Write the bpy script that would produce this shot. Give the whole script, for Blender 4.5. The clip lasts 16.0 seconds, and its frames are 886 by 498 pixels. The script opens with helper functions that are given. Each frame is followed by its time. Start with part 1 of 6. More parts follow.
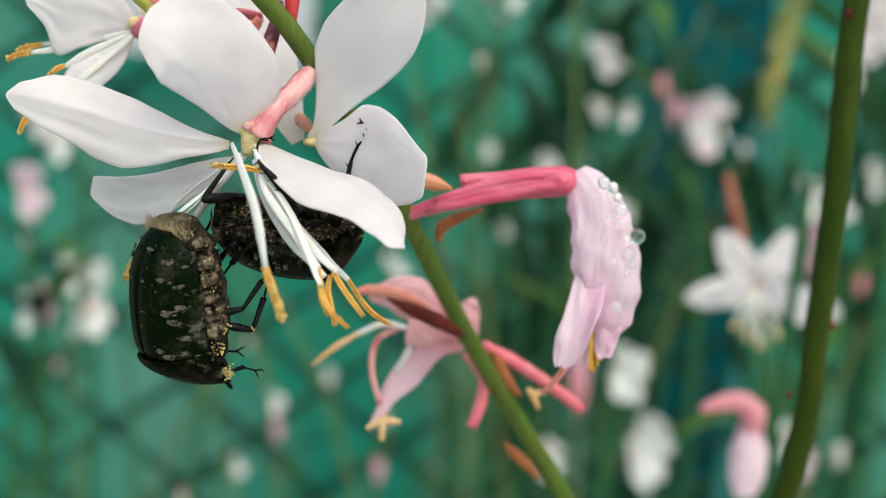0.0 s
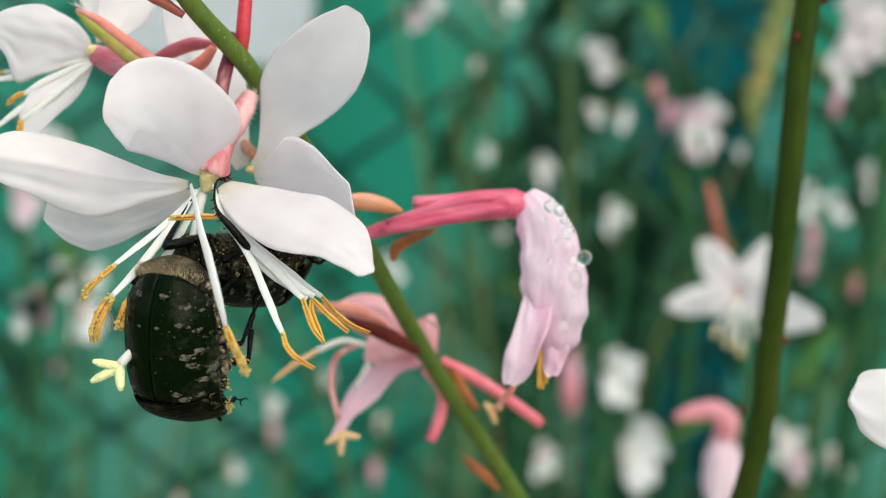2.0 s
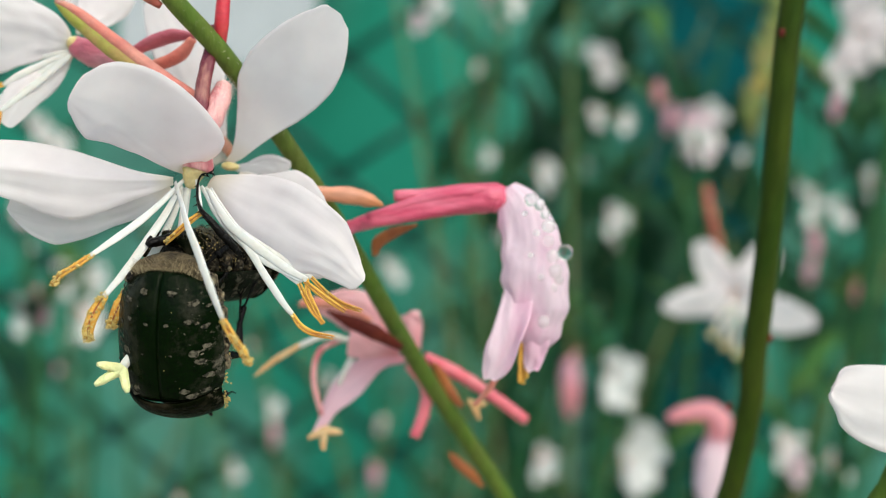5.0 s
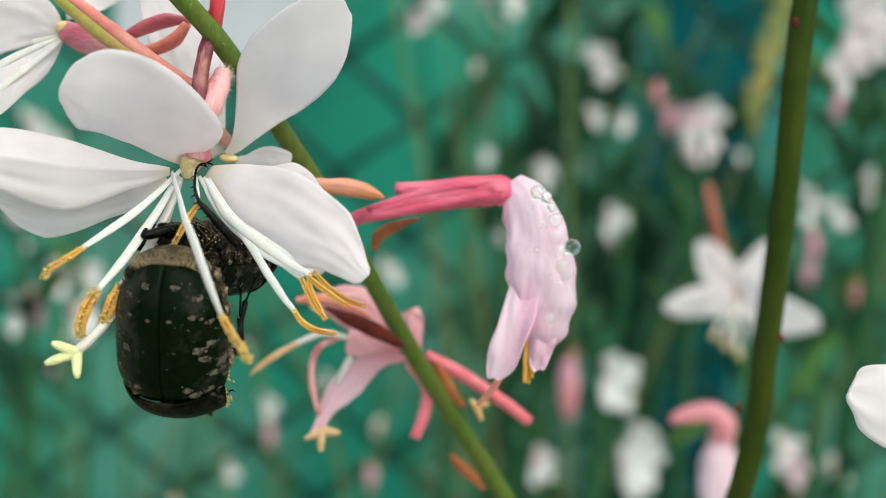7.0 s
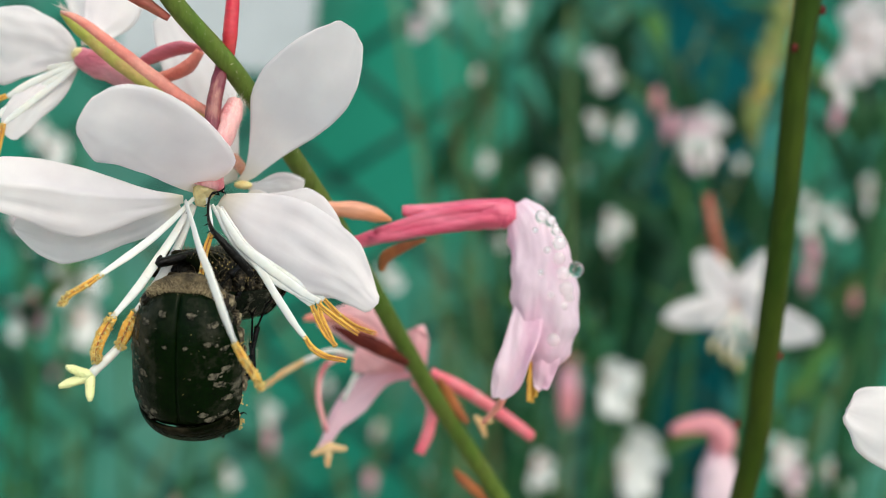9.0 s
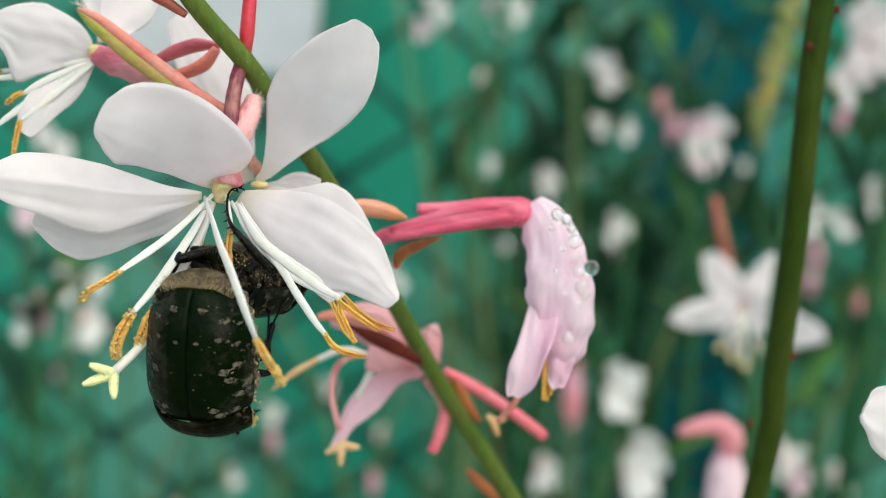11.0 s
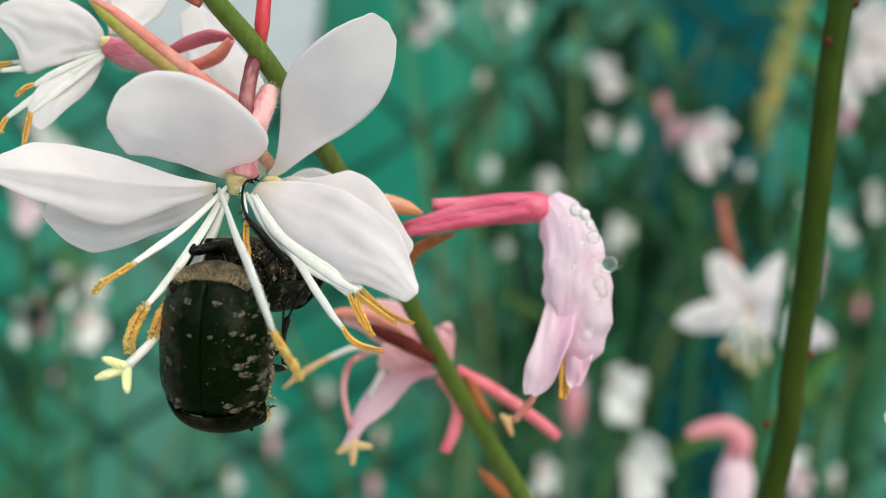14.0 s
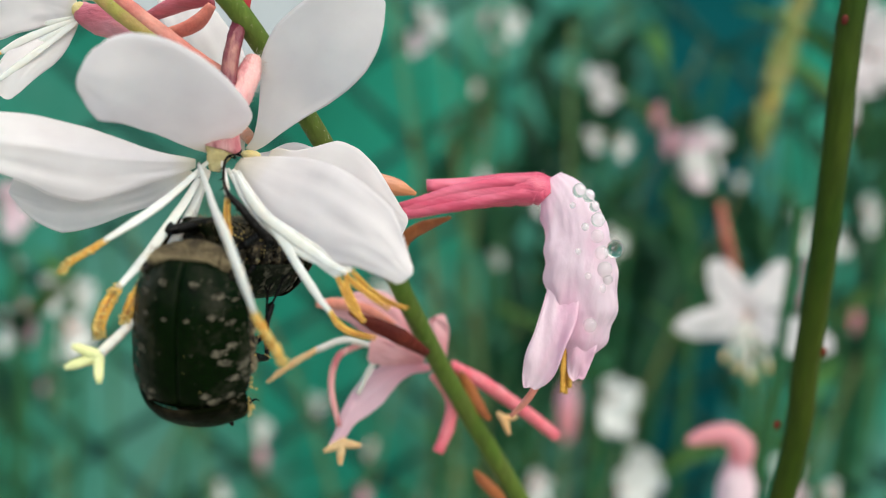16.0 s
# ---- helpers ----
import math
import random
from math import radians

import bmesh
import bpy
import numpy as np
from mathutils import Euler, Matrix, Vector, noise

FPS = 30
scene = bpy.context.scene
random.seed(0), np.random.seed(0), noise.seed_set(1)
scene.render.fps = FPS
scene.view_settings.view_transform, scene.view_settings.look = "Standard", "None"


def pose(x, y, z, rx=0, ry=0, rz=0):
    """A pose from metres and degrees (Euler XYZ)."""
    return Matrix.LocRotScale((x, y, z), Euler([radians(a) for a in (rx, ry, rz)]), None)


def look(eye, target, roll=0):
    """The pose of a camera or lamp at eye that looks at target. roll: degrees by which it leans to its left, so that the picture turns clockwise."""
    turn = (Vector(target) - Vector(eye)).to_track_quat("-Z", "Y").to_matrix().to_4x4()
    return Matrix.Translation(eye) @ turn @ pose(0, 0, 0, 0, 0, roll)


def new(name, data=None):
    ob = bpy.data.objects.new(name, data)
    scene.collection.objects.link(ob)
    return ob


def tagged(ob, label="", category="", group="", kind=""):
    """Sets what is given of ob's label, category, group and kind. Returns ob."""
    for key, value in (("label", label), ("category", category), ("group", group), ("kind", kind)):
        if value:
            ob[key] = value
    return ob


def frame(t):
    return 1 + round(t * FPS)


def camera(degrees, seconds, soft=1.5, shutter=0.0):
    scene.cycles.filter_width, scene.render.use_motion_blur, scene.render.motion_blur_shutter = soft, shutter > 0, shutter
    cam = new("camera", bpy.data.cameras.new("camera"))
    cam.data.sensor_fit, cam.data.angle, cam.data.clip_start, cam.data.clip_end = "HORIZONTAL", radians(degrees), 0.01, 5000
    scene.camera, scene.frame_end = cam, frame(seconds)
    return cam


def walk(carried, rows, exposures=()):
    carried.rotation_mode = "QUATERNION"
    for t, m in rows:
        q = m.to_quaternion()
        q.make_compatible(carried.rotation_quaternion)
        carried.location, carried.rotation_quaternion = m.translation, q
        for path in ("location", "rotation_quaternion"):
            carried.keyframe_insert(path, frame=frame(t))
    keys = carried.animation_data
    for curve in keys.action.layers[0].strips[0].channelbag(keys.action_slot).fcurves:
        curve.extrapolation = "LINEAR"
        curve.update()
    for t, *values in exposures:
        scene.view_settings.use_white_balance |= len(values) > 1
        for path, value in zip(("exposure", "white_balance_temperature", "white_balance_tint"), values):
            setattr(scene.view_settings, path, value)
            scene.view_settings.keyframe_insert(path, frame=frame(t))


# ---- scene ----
# A flowering gaura wand with a pair of small spotted chafers, close up before a green mesh fence.
# Plants are laid out in millimetres round the point (0, 0, 0.70 m).

cam = camera(41.0, 16.0, soft=1.0)
cam.data.dof.use_dof = True
cam.data.dof.focus_distance = 0.0678
cam.data.dof.aperture_fstop = 32.5
METRES, EYE = 0.040, 0.70
ROWS = [
    (0.0, 0.0, 0.0, 0.0, 0.82, -10.43, -4.45),
    (0.5, 0.0109, -0.0591, 0.0108, 0.87, -10.46, -4.41),
    (1.0, 0.0678, -0.0674, 0.0342, 0.92, -10.5, -4.33),
    (1.5, 0.0812, -0.0595, 0.0478, 0.93, -10.46, -4.33),
    (2.0, 0.0823, -0.0423, 0.0499, 0.94, -10.43, -4.39),
    (2.5, 0.1115, -0.024, 0.061, 0.93, -10.31, -4.4),
    (3.0, 0.113, -0.0239, 0.0781, 0.96, -10.23, -4.44),
    (3.5, 0.1446, -0.0108, 0.0556, 1.01, -10.18, -4.41),
    (4.0, 0.1454, -0.012, 0.051, 1.07, -10.21, -4.44),
    (4.5, 0.1323, -0.0437, 0.044, 1.17, -10.25, -4.52),
    (7.0, 0.1143, 0.0291, 0.0111, 1.08, -10.19, -4.81),
    (7.5, 0.15, -0.0105, 0.028, 1.05, -10.15, -4.79),
    (8.0, 0.1973, -0.0411, 0.0648, 1.06, -10.13, -4.87),
    (8.5, 0.145, -0.038, 0.0401, 1.04, -10.06, -4.91),
    (9.0, 0.1, -0.0067, 0.0472, 1.06, -10.02, -4.99),
    (11.5, 0.0786, -0.0071, 0.0375, 1.18, -9.91, -5.11),
    (12.0, 0.0926, -0.0161, 0.0485, 1.1, -9.89, -4.98),
    (12.5, 0.0768, -0.0048, 0.0281, 1.05, -9.87, -4.99),
    (13.0, 0.0759, 0.0109, 0.0219, 1.04, -9.87, -5.08),
    (13.5, 0.0724, 0.0204, 0.0066, 1.04, -9.8, -5.08),
    (14.0, 0.0508, 0.0191, 0.0167, 1.1, -9.7, -5.24),
    (14.5, 0.0182, 0.0206, 0.0094, 1.12, -9.57, -5.37),
    (15.0, 0.025, 0.0418, -0.0124, 1.07, -9.38, -5.45),
    (15.5, 0.0403, 0.0736, -0.044, 0.92, -9.15, -5.6),
    (16.0, 0.0518, 0.1294, -0.0509, 0.79, -8.96, -5.61),
]
walk(cam, [(t, pose(METRES * x, METRES * y, EYE + METRES * z, 90 + pitch, roll, yaw)) for t, x, y, z, yaw, pitch, roll in ROWS],
     exposures=[(0.0, 0.64, 6620, -1), (16.0, 0.64, 6620, -1)])

# ---- light: bright overcast day ----
SUN_EL, SUN_AZ = 58.0, 150.0
world = bpy.data.worlds.new("sky")
scene.world = world
world.use_nodes = True
wn = world.node_tree
sky = wn.nodes.new("ShaderNodeTexSky")
sky.sky_type, sky.sun_disc = "NISHITA", False
sky.sun_elevation, sky.sun_rotation = radians(SUN_EL), radians(SUN_AZ)
sky.dust_density = 4.0
back = wn.nodes["Background"]
wn.links.new(sky.outputs[0], back.inputs[0])
back.inputs[1].default_value = 0.15
sun = new("sun", bpy.data.lights.new("sun", "SUN"))
sun.data.energy, sun.data.angle, sun.data.color = 0.8, radians(90), (1.0, 0.95, 0.88)
az, el = radians(SUN_AZ), radians(SUN_EL)
sun.matrix_world = look((math.sin(az) * math.cos(el) * 3, math.cos(az) * math.cos(el) * 3, 0.7 + math.sin(el) * 3), (0, 0, 0.7))


# ---- materials ----
def material(name, colour, rough=0.5, vary=0.15, scale=400.0, bump=0.0, bump_scale=1500.0, second=None, amount=0.5, metal=0.0,
             translucent=0.0, coat=0.0, stretch=(1, 1, 1), glow=None, sub=0.0, spread=(0.4, 0.62), gloss=0.5):
    """A surface with colour variation at two scales, a second colour in patches and fine relief."""
    m = bpy.data.materials.new(name)
    m.use_nodes = True
    nt = m.node_tree
    b = nt.nodes["Principled BSDF"]
    out = nt.nodes["Material Output"]
    co = nt.nodes.new("ShaderNodeTexCoord")
    mp = nt.nodes.new("ShaderNodeMapping")
    mp.inputs["Scale"].default_value = stretch
    nt.links.new(co.outputs["Object"], mp.inputs[0])
    n1 = nt.nodes.new("ShaderNodeTexNoise")
    n1.inputs["Scale"].default_value, n1.inputs["Detail"].default_value = scale, 5
    n2 = nt.nodes.new("ShaderNodeTexNoise")
    n2.inputs["Scale"].default_value, n2.inputs["Detail"].default_value = scale * 6, 3
    nt.links.new(mp.outputs[0], n1.inputs[0])
    nt.links.new(mp.outputs[0], n2.inputs[0])
    r1 = nt.nodes.new("ShaderNodeValToRGB")
    r1.color_ramp.elements[0].position, r1.color_ramp.elements[1].position = spread
    c2 = second or tuple(c * (1 - vary) for c in colour)
    r1.color_ramp.elements[0].color = (*colour, 1)
    r1.color_ramp.elements[1].color = (*[a + (b2 - a) * (amount if second else 1) for a, b2 in zip(colour, c2)], 1)
    nt.links.new(n1.outputs[0], r1.inputs[0])
    mix = nt.nodes.new("ShaderNodeMixRGB")
    mix.blend_type = "MULTIPLY"
    mix.inputs[0].default_value = 1
    r2 = nt.nodes.new("ShaderNodeValToRGB")
    r2.color_ramp.elements[0].position, r2.color_ramp.elements[1].position = 0.3, 0.7
    r2.color_ramp.elements[0].color = (1 - vary, 1 - vary, 1 - vary, 1)
    r2.color_ramp.elements[1].color = (1, 1, 1, 1)
    nt.links.new(n2.outputs[0], r2.inputs[0])
    nt.links.new(r1.outputs[0], mix.inputs[1])
    nt.links.new(r2.outputs[0], mix.inputs[2])
    nt.links.new(mix.outputs[0], b.inputs["Base Color"])
    b.inputs["Roughness"].default_value, b.inputs["Metallic"].default_value = rough, metal
    b.inputs["Coat Weight"].default_value = coat
    b.inputs["Specular IOR Level"].default_value = gloss
    if sub:
        b.inputs["Subsurface Weight"].default_value = sub
        b.inputs["Subsurface Radius"].default_value = (0.0012, 0.0008, 0.0006)
        b.inputs["Subsurface Scale"].default_value = 0.6
    if bump:
        n3 = nt.nodes.new("ShaderNodeTexNoise")
        n3.inputs["Scale"].default_value, n3.inputs["Detail"].default_value = bump_scale, 4
        nt.links.new(mp.outputs[0], n3.inputs[0])
        bp = nt.nodes.new("ShaderNodeBump")
        bp.inputs["Strength"].default_value, bp.inputs["Distance"].default_value = bump, 0.0004
        nt.links.new(n3.outputs[0], bp.inputs["Height"])
        nt.links.new(bp.outputs[0], b.inputs["Normal"])
    if translucent:
        tr = nt.nodes.new("ShaderNodeBsdfTranslucent")
        nt.links.new(mix.outputs[0], tr.inputs[0])
        ms = nt.nodes.new("ShaderNodeMixShader")
        ms.inputs[0].default_value = translucent
        nt.links.new(b.outputs[0], ms.inputs[1])
        nt.links.new(tr.outputs[0], ms.inputs[2])
        nt.links.new(ms.outputs[0], out.inputs[0])
    return m


def petal_material(name, colour, base_tint, tint_to=0.3, translucent=0.35, veins=0.11):
    """A thin petal: tinted claw, fine lengthwise veins, soft sheen and light that passes through."""
    m = bpy.data.materials.new(name)
    m.use_nodes = True
    nt = m.node_tree
    b = nt.nodes["Principled BSDF"]
    out = nt.nodes["Material Output"]
    uv = nt.nodes.new("ShaderNodeUVMap")
    uv.uv_map = "leaf"
    sep = nt.nodes.new("ShaderNodeSeparateXYZ")
    nt.links.new(uv.outputs[0], sep.inputs[0])
    ramp = nt.nodes.new("ShaderNodeValToRGB")
    ramp.color_ramp.elements[0].color = (*base_tint, 1)
    ramp.color_ramp.elements[1].color = (*colour, 1)
    ramp.color_ramp.elements[1].position = tint_to
    nt.links.new(sep.outputs[0], ramp.inputs[0])
    co = nt.nodes.new("ShaderNodeTexCoord")
    n1 = nt.nodes.new("ShaderNodeTexNoise")
    n1.inputs["Scale"].default_value, n1.inputs["Detail"].default_value = 350, 5
    nt.links.new(co.outputs["Object"], n1.inputs[0])
    r2 = nt.nodes.new("ShaderNodeValToRGB")
    r2.color_ramp.elements[0].position, r2.color_ramp.elements[1].position = 0.3, 0.75
    r2.color_ramp.elements[0].color, r2.color_ramp.elements[1].color = (0.9, 0.89, 0.9, 1), (1, 1, 1, 1)
    nt.links.new(n1.outputs[0], r2.inputs[0])
    mix = nt.nodes.new("ShaderNodeMixRGB")
    mix.blend_type = "MULTIPLY"
    mix.inputs[0].default_value = 1
    nt.links.new(ramp.outputs[0], mix.inputs[1])
    nt.links.new(r2.outputs[0], mix.inputs[2])
    nt.links.new(mix.outputs[0], b.inputs["Base Color"])
    b.inputs["Roughness"].default_value = 0.55
    wave = nt.nodes.new("ShaderNodeTexWave")
    wave.wave_type, wave.bands_direction = "BANDS", "Y"
    wave.inputs["Scale"].default_value, wave.inputs["Distortion"].default_value = 2.6, 3.5
    wave.inputs["Detail"].default_value, wave.inputs["Detail Scale"].default_value = 2, 1.2
    nt.links.new(uv.outputs[0], wave.inputs[0])
    n3 = nt.nodes.new("ShaderNodeTexNoise")
    n3.inputs["Scale"].default_value, n3.inputs["Detail"].default_value = 2500, 3
    nt.links.new(co.outputs["Object"], n3.inputs[0])
    add = nt.nodes.new("ShaderNodeMath")
    add.operation = "MULTIPLY_ADD"
    add.inputs[1].default_value = 0.3
    nt.links.new(n3.outputs[0], add.inputs[0])
    nt.links.new(wave.outputs["Fac"], add.inputs[2])
    bp = nt.nodes.new("ShaderNodeBump")
    bp.inputs["Strength"].default_value, bp.inputs["Distance"].default_value = veins, 0.00004
    nt.links.new(add.outputs[0], bp.inputs["Height"])
    n4 = nt.nodes.new("ShaderNodeTexNoise")
    n4.inputs["Scale"].default_value, n4.inputs["Detail"].default_value, n4.inputs["Distortion"].default_value = 320, 3, 0.6
    nt.links.new(co.outputs["Object"], n4.inputs[0])
    bp2 = nt.nodes.new("ShaderNodeBump")
    bp2.inputs["Strength"].default_value, bp2.inputs["Distance"].default_value = 0.12, 0.0003
    nt.links.new(n4.outputs[0], bp2.inputs["Height"])
    nt.links.new(bp.outputs[0], bp2.inputs["Normal"])
    nt.links.new(bp2.outputs[0], b.inputs["Normal"])
    tr = nt.nodes.new("ShaderNodeBsdfTranslucent")
    nt.links.new(mix.outputs[0], tr.inputs[0])
    ms = nt.nodes.new("ShaderNodeMixShader")
    ms.inputs[0].default_value = translucent
    nt.links.new(b.outputs[0], ms.inputs[1])
    nt.links.new(tr.outputs[0], ms.inputs[2])
    nt.links.new(ms.outputs[0], out.inputs[0])
    return m


FARWHITE = petal_material("distant_white_petal", (0.91, 0.92, 0.89), (0.88, 0.78, 0.72), 0.2, 0.3)
WHITE = petal_material("white_petal", (0.97, 0.93, 0.935), (0.9, 0.84, 0.74), 0.14, 0.6, 0.1)
BLUSH = petal_material("withered_pink_petal", (0.94, 0.77, 0.83), (0.86, 0.5, 0.6), 0.3, 0.45, 0.15)
CRUMPLED = material("crumpled_pink_petal", (0.93, 0.76, 0.85), 0.36, 0.08, 240, 0.7, 700, (0.88, 0.46, 0.66), 0.7, translucent=0.45, stretch=(1.3, 1, 0.45), spread=(0.5, 0.74))
ROSE = petal_material("rose_petal", (0.97, 0.62, 0.66), (0.93, 0.45, 0.5), 0.5, 0.5, 0.15)
ROSE_PALE = petal_material("pale_rose_petal", (0.95, 0.7, 0.79), (0.93, 0.46, 0.56), 0.5, 0.5, 0.15)
STEM = material("green_stem", (0.095, 0.17, 0.02), 0.5, 0.3, 300, 0.4, 2500, (0.14, 0.15, 0.035), 0.6, stretch=(1, 1, 0.3), gloss=0.2)
STEM_FAR = material("grey_green_stem", (0.012, 0.095, 0.036), 0.6, 0.25, 60, second=(0.04, 0.115, 0.03), amount=0.7, gloss=0.25)
STEM_DARK = material("dark_green_stem", (0.024, 0.056, 0.0025), 0.5, 0.3, 260, 0.4, 2500, (0.05, 0.07, 0.006), 0.7, stretch=(1, 1, 0.25), gloss=0.14)
LEAF_LIGHT = material("pale_leaf_green", (0.055, 0.19, 0.045), 0.55, 0.3, 60, second=(0.17, 0.24, 0.04), amount=0.7, translucent=0.3, gloss=0.2)
OLIVE = material("pale_olive_wand", (0.15, 0.23, 0.08), 0.6, 0.25, 60, second=(0.22, 0.2, 0.09), amount=0.8, gloss=0.2)
SAGE = material("sage_green_shoot", (0.07, 0.2, 0.085), 0.6, 0.25, 60, second=(0.01, 0.085, 0.034), amount=0.8, gloss=0.2)
PINK = material("pink_calyx", (0.6, 0.075, 0.15), 0.45, 0.15, 500, 0.35, 2500, (0.74, 0.2, 0.29), 0.8, sub=0.2, stretch=(0.3, 1, 1.6))
CORAL = material("coral_sepal", (0.72, 0.22, 0.17), 0.5, 0.2, 450, 0.3, 2500, (0.8, 0.4, 0.3), 0.6, sub=0.2)
PALEPINK = material("pale_pink_calyx", (0.78, 0.41, 0.4), 0.55, 0.15, 900, 0.5, 2500, (0.5, 0.1, 0.13), 0.8, sub=0.15, stretch=(1.2, 1, 0.16), spread=(0.48, 0.62))
MAROON = material("maroon_ovary", (0.16, 0.018, 0.035), 0.45, 0.2, 900, 0.5, 3000, (0.42, 0.18, 0.14), 0.7, stretch=(1.2, 1, 0.1), spread=(0.58, 0.7))
ROSY = material("mottled_rose_calyx", (0.72, 0.3, 0.35), 0.5, 0.2, 400, 0.5, 2500, (0.5, 0.09, 0.14), 0.8, sub=0.15, stretch=(0.35, 1, 1.2))
DARKRED = material("dark_red_sepal", (0.1, 0.014, 0.01), 0.5, 0.25, 500, 0.4, 3000, (0.2, 0.04, 0.02), 0.6, gloss=0.15)
TUBE = material("coral_red_tube", (0.72, 0.13, 0.18), 0.5, 0.15, 400, 0.3, 2500, (0.8, 0.3, 0.33), 0.7, sub=0.2)
RUST = material("rust_red_pod", (0.36, 0.07, 0.05), 0.5, 0.25, 500, 0.4, 2500, (0.5, 0.2, 0.11), 0.8, stretch=(0.4, 1, 1))
RED = material("red_bud", (0.55, 0.012, 0.04), 0.4, 0.2, 500, 0.2, 3000, (0.7, 0.12, 0.1), 0.5, sub=0.2)
BRACT = material("orange_brown_bract", (0.45, 0.14, 0.035), 0.5, 0.25, 500, 0.3, 2500, (0.28, 0.08, 0.03), 0.8)
AMBER = material("orange_pod", (0.6, 0.22, 0.09), 0.5, 0.25, 500, 0.4, 2500, (0.74, 0.38, 0.28), 0.7, stretch=(0.3, 1, 1.5))
LIME = material("yellow_green_bud", (0.36, 0.36, 0.05), 0.5, 0.15, 400, 0.3, 3000, (0.6, 0.3, 0.14), 0.6)
FILAMENT = material("white_filament", (0.68, 0.67, 0.64), 0.6, 0.08, 400, 0.15, 2500, (0.64, 0.62, 0.54), 0.5, sub=0.3, gloss=0.2)
TAN = material("faded_anther", (0.72, 0.5, 0.26), 0.7, 0.2, 700, 0.4, 3000, (0.7, 0.34, 0.12), 0.6)
ANTHER = material("yellow_anther", (0.76, 0.44, 0.07), 0.65, 0.15, 500, 0.4, 5000, (0.6, 0.26, 0.03), 0.7)
POLLEN = material("pollen", (0.8, 0.6, 0.2), 0.85, 0.2, 2000, 0.8, 6000)
STIGMA = material("pale_stigma", (0.82, 0.84, 0.42), 0.6, 0.1, 1500, 0.5, 6000, sub=0.2)
BASE = material("yellow_flower_base", (0.78, 0.66, 0.36), 0.6, 0.15, 900, 0.4, 2500, (0.62, 0.48, 0.18), 0.7, sub=0.3, gloss=0.25)
DOWN = material("pale_down", (0.8, 0.68, 0.62), 0.6, 0.1, 800)
FUR = material("pale_tan_fringe", (0.46, 0.37, 0.22), 0.7, 0.2, 800)
HAIR = material("tan_hair", (0.24, 0.18, 0.095), 0.6, 0.3, 800)
SHELL = material("black_green_shell", (0.0015, 0.0065, 0.0006), 0.24, 0.4, 420, 0.16, 3500, (0.014, 0.016, 0.008), 0.8, spread=(0.5, 0.8), gloss=0.045)
SHELL_NECK = material("black_neck_shell", (0.003, 0.0045, 0.0012), 0.24, 0.4, 700, 0.5, 2600, (0.04, 0.032, 0.02), 0.8, spread=(0.52, 0.72), gloss=0.012)
SHELL_DARK = material("black_brown_shell", (0.006, 0.005, 0.003), 0.34, 0.4, 900, 1.0, 2500, (0.05, 0.038, 0.024), 0.85, spread=(0.5, 0.7), gloss=0.1)
HIND = material("hairy_brown_plate", (0.15, 0.115, 0.065), 0.8, 0.4, 1100, 0.9, 4000, (0.035, 0.028, 0.018), 0.9, spread=(0.4, 0.62), gloss=0.1)
LEG = material("black_leg", (0.003, 0.0025, 0.002), 0.22, 0.3, 1200, 0.5, 3000, gloss=0.14)
CREAM = material("cream_side_scales", (0.36, 0.3, 0.19), 0.85, 0.4, 2200, 0.8, 6000, (0.05, 0.04, 0.025), 0.9, spread=(0.44, 0.62), gloss=0.2)
SPOT = material("cream_scales", (0.17, 0.15, 0.11), 0.85, 0.4, 3500, 0.6, 6000, (0.015, 0.015, 0.01), 1.0, spread=(0.4, 0.6), gloss=0.1)
LEAF = material("leaf_green", (0.004, 0.045, 0.022), 0.55, 0.3, 60, second=(0.012, 0.08, 0.022), amount=0.7, translucent=0.25, gloss=0.25)
SPIKE = material("dull_yellow_green_bud", (0.15, 0.21, 0.045), 0.6, 0.2, 300, second=(0.28, 0.2, 0.07), amount=0.6)
CLOTH = material("teal_windbreak", (0.036, 0.345, 0.235), 0.85, 0.15, 5, second=(0.15, 0.39, 0.31), amount=0.9, gloss=0.08)
CLOTH_LIGHT = material("light_teal_fold", (0.08, 0.38, 0.34), 0.8, 0.12, 10, gloss=0.1)
CLOTH_DARK = material("dark_teal_panel", (0.006, 0.12, 0.13), 0.8, 0.12, 10, second=(0.005, 0.095, 0.105), amount=0.8, gloss=0.08)
WIRE = material("grey_green_wire", (0.012, 0.07, 0.052), 0.6, 0.2, 60, gloss=0.2)
BOARD = material("pale_grey_board", (0.5, 0.54, 0.57), 0.5, 0.08, 20)
# unseen ground: pale colour added to throw light up onto the petals
BOUNCE_GROUND = material("pale_bounce_ground", (0.4, 0.38, 0.34), 0.9, 0.3, 12, 0.8, 60, (0.2, 0.22, 0.14), 0.5)


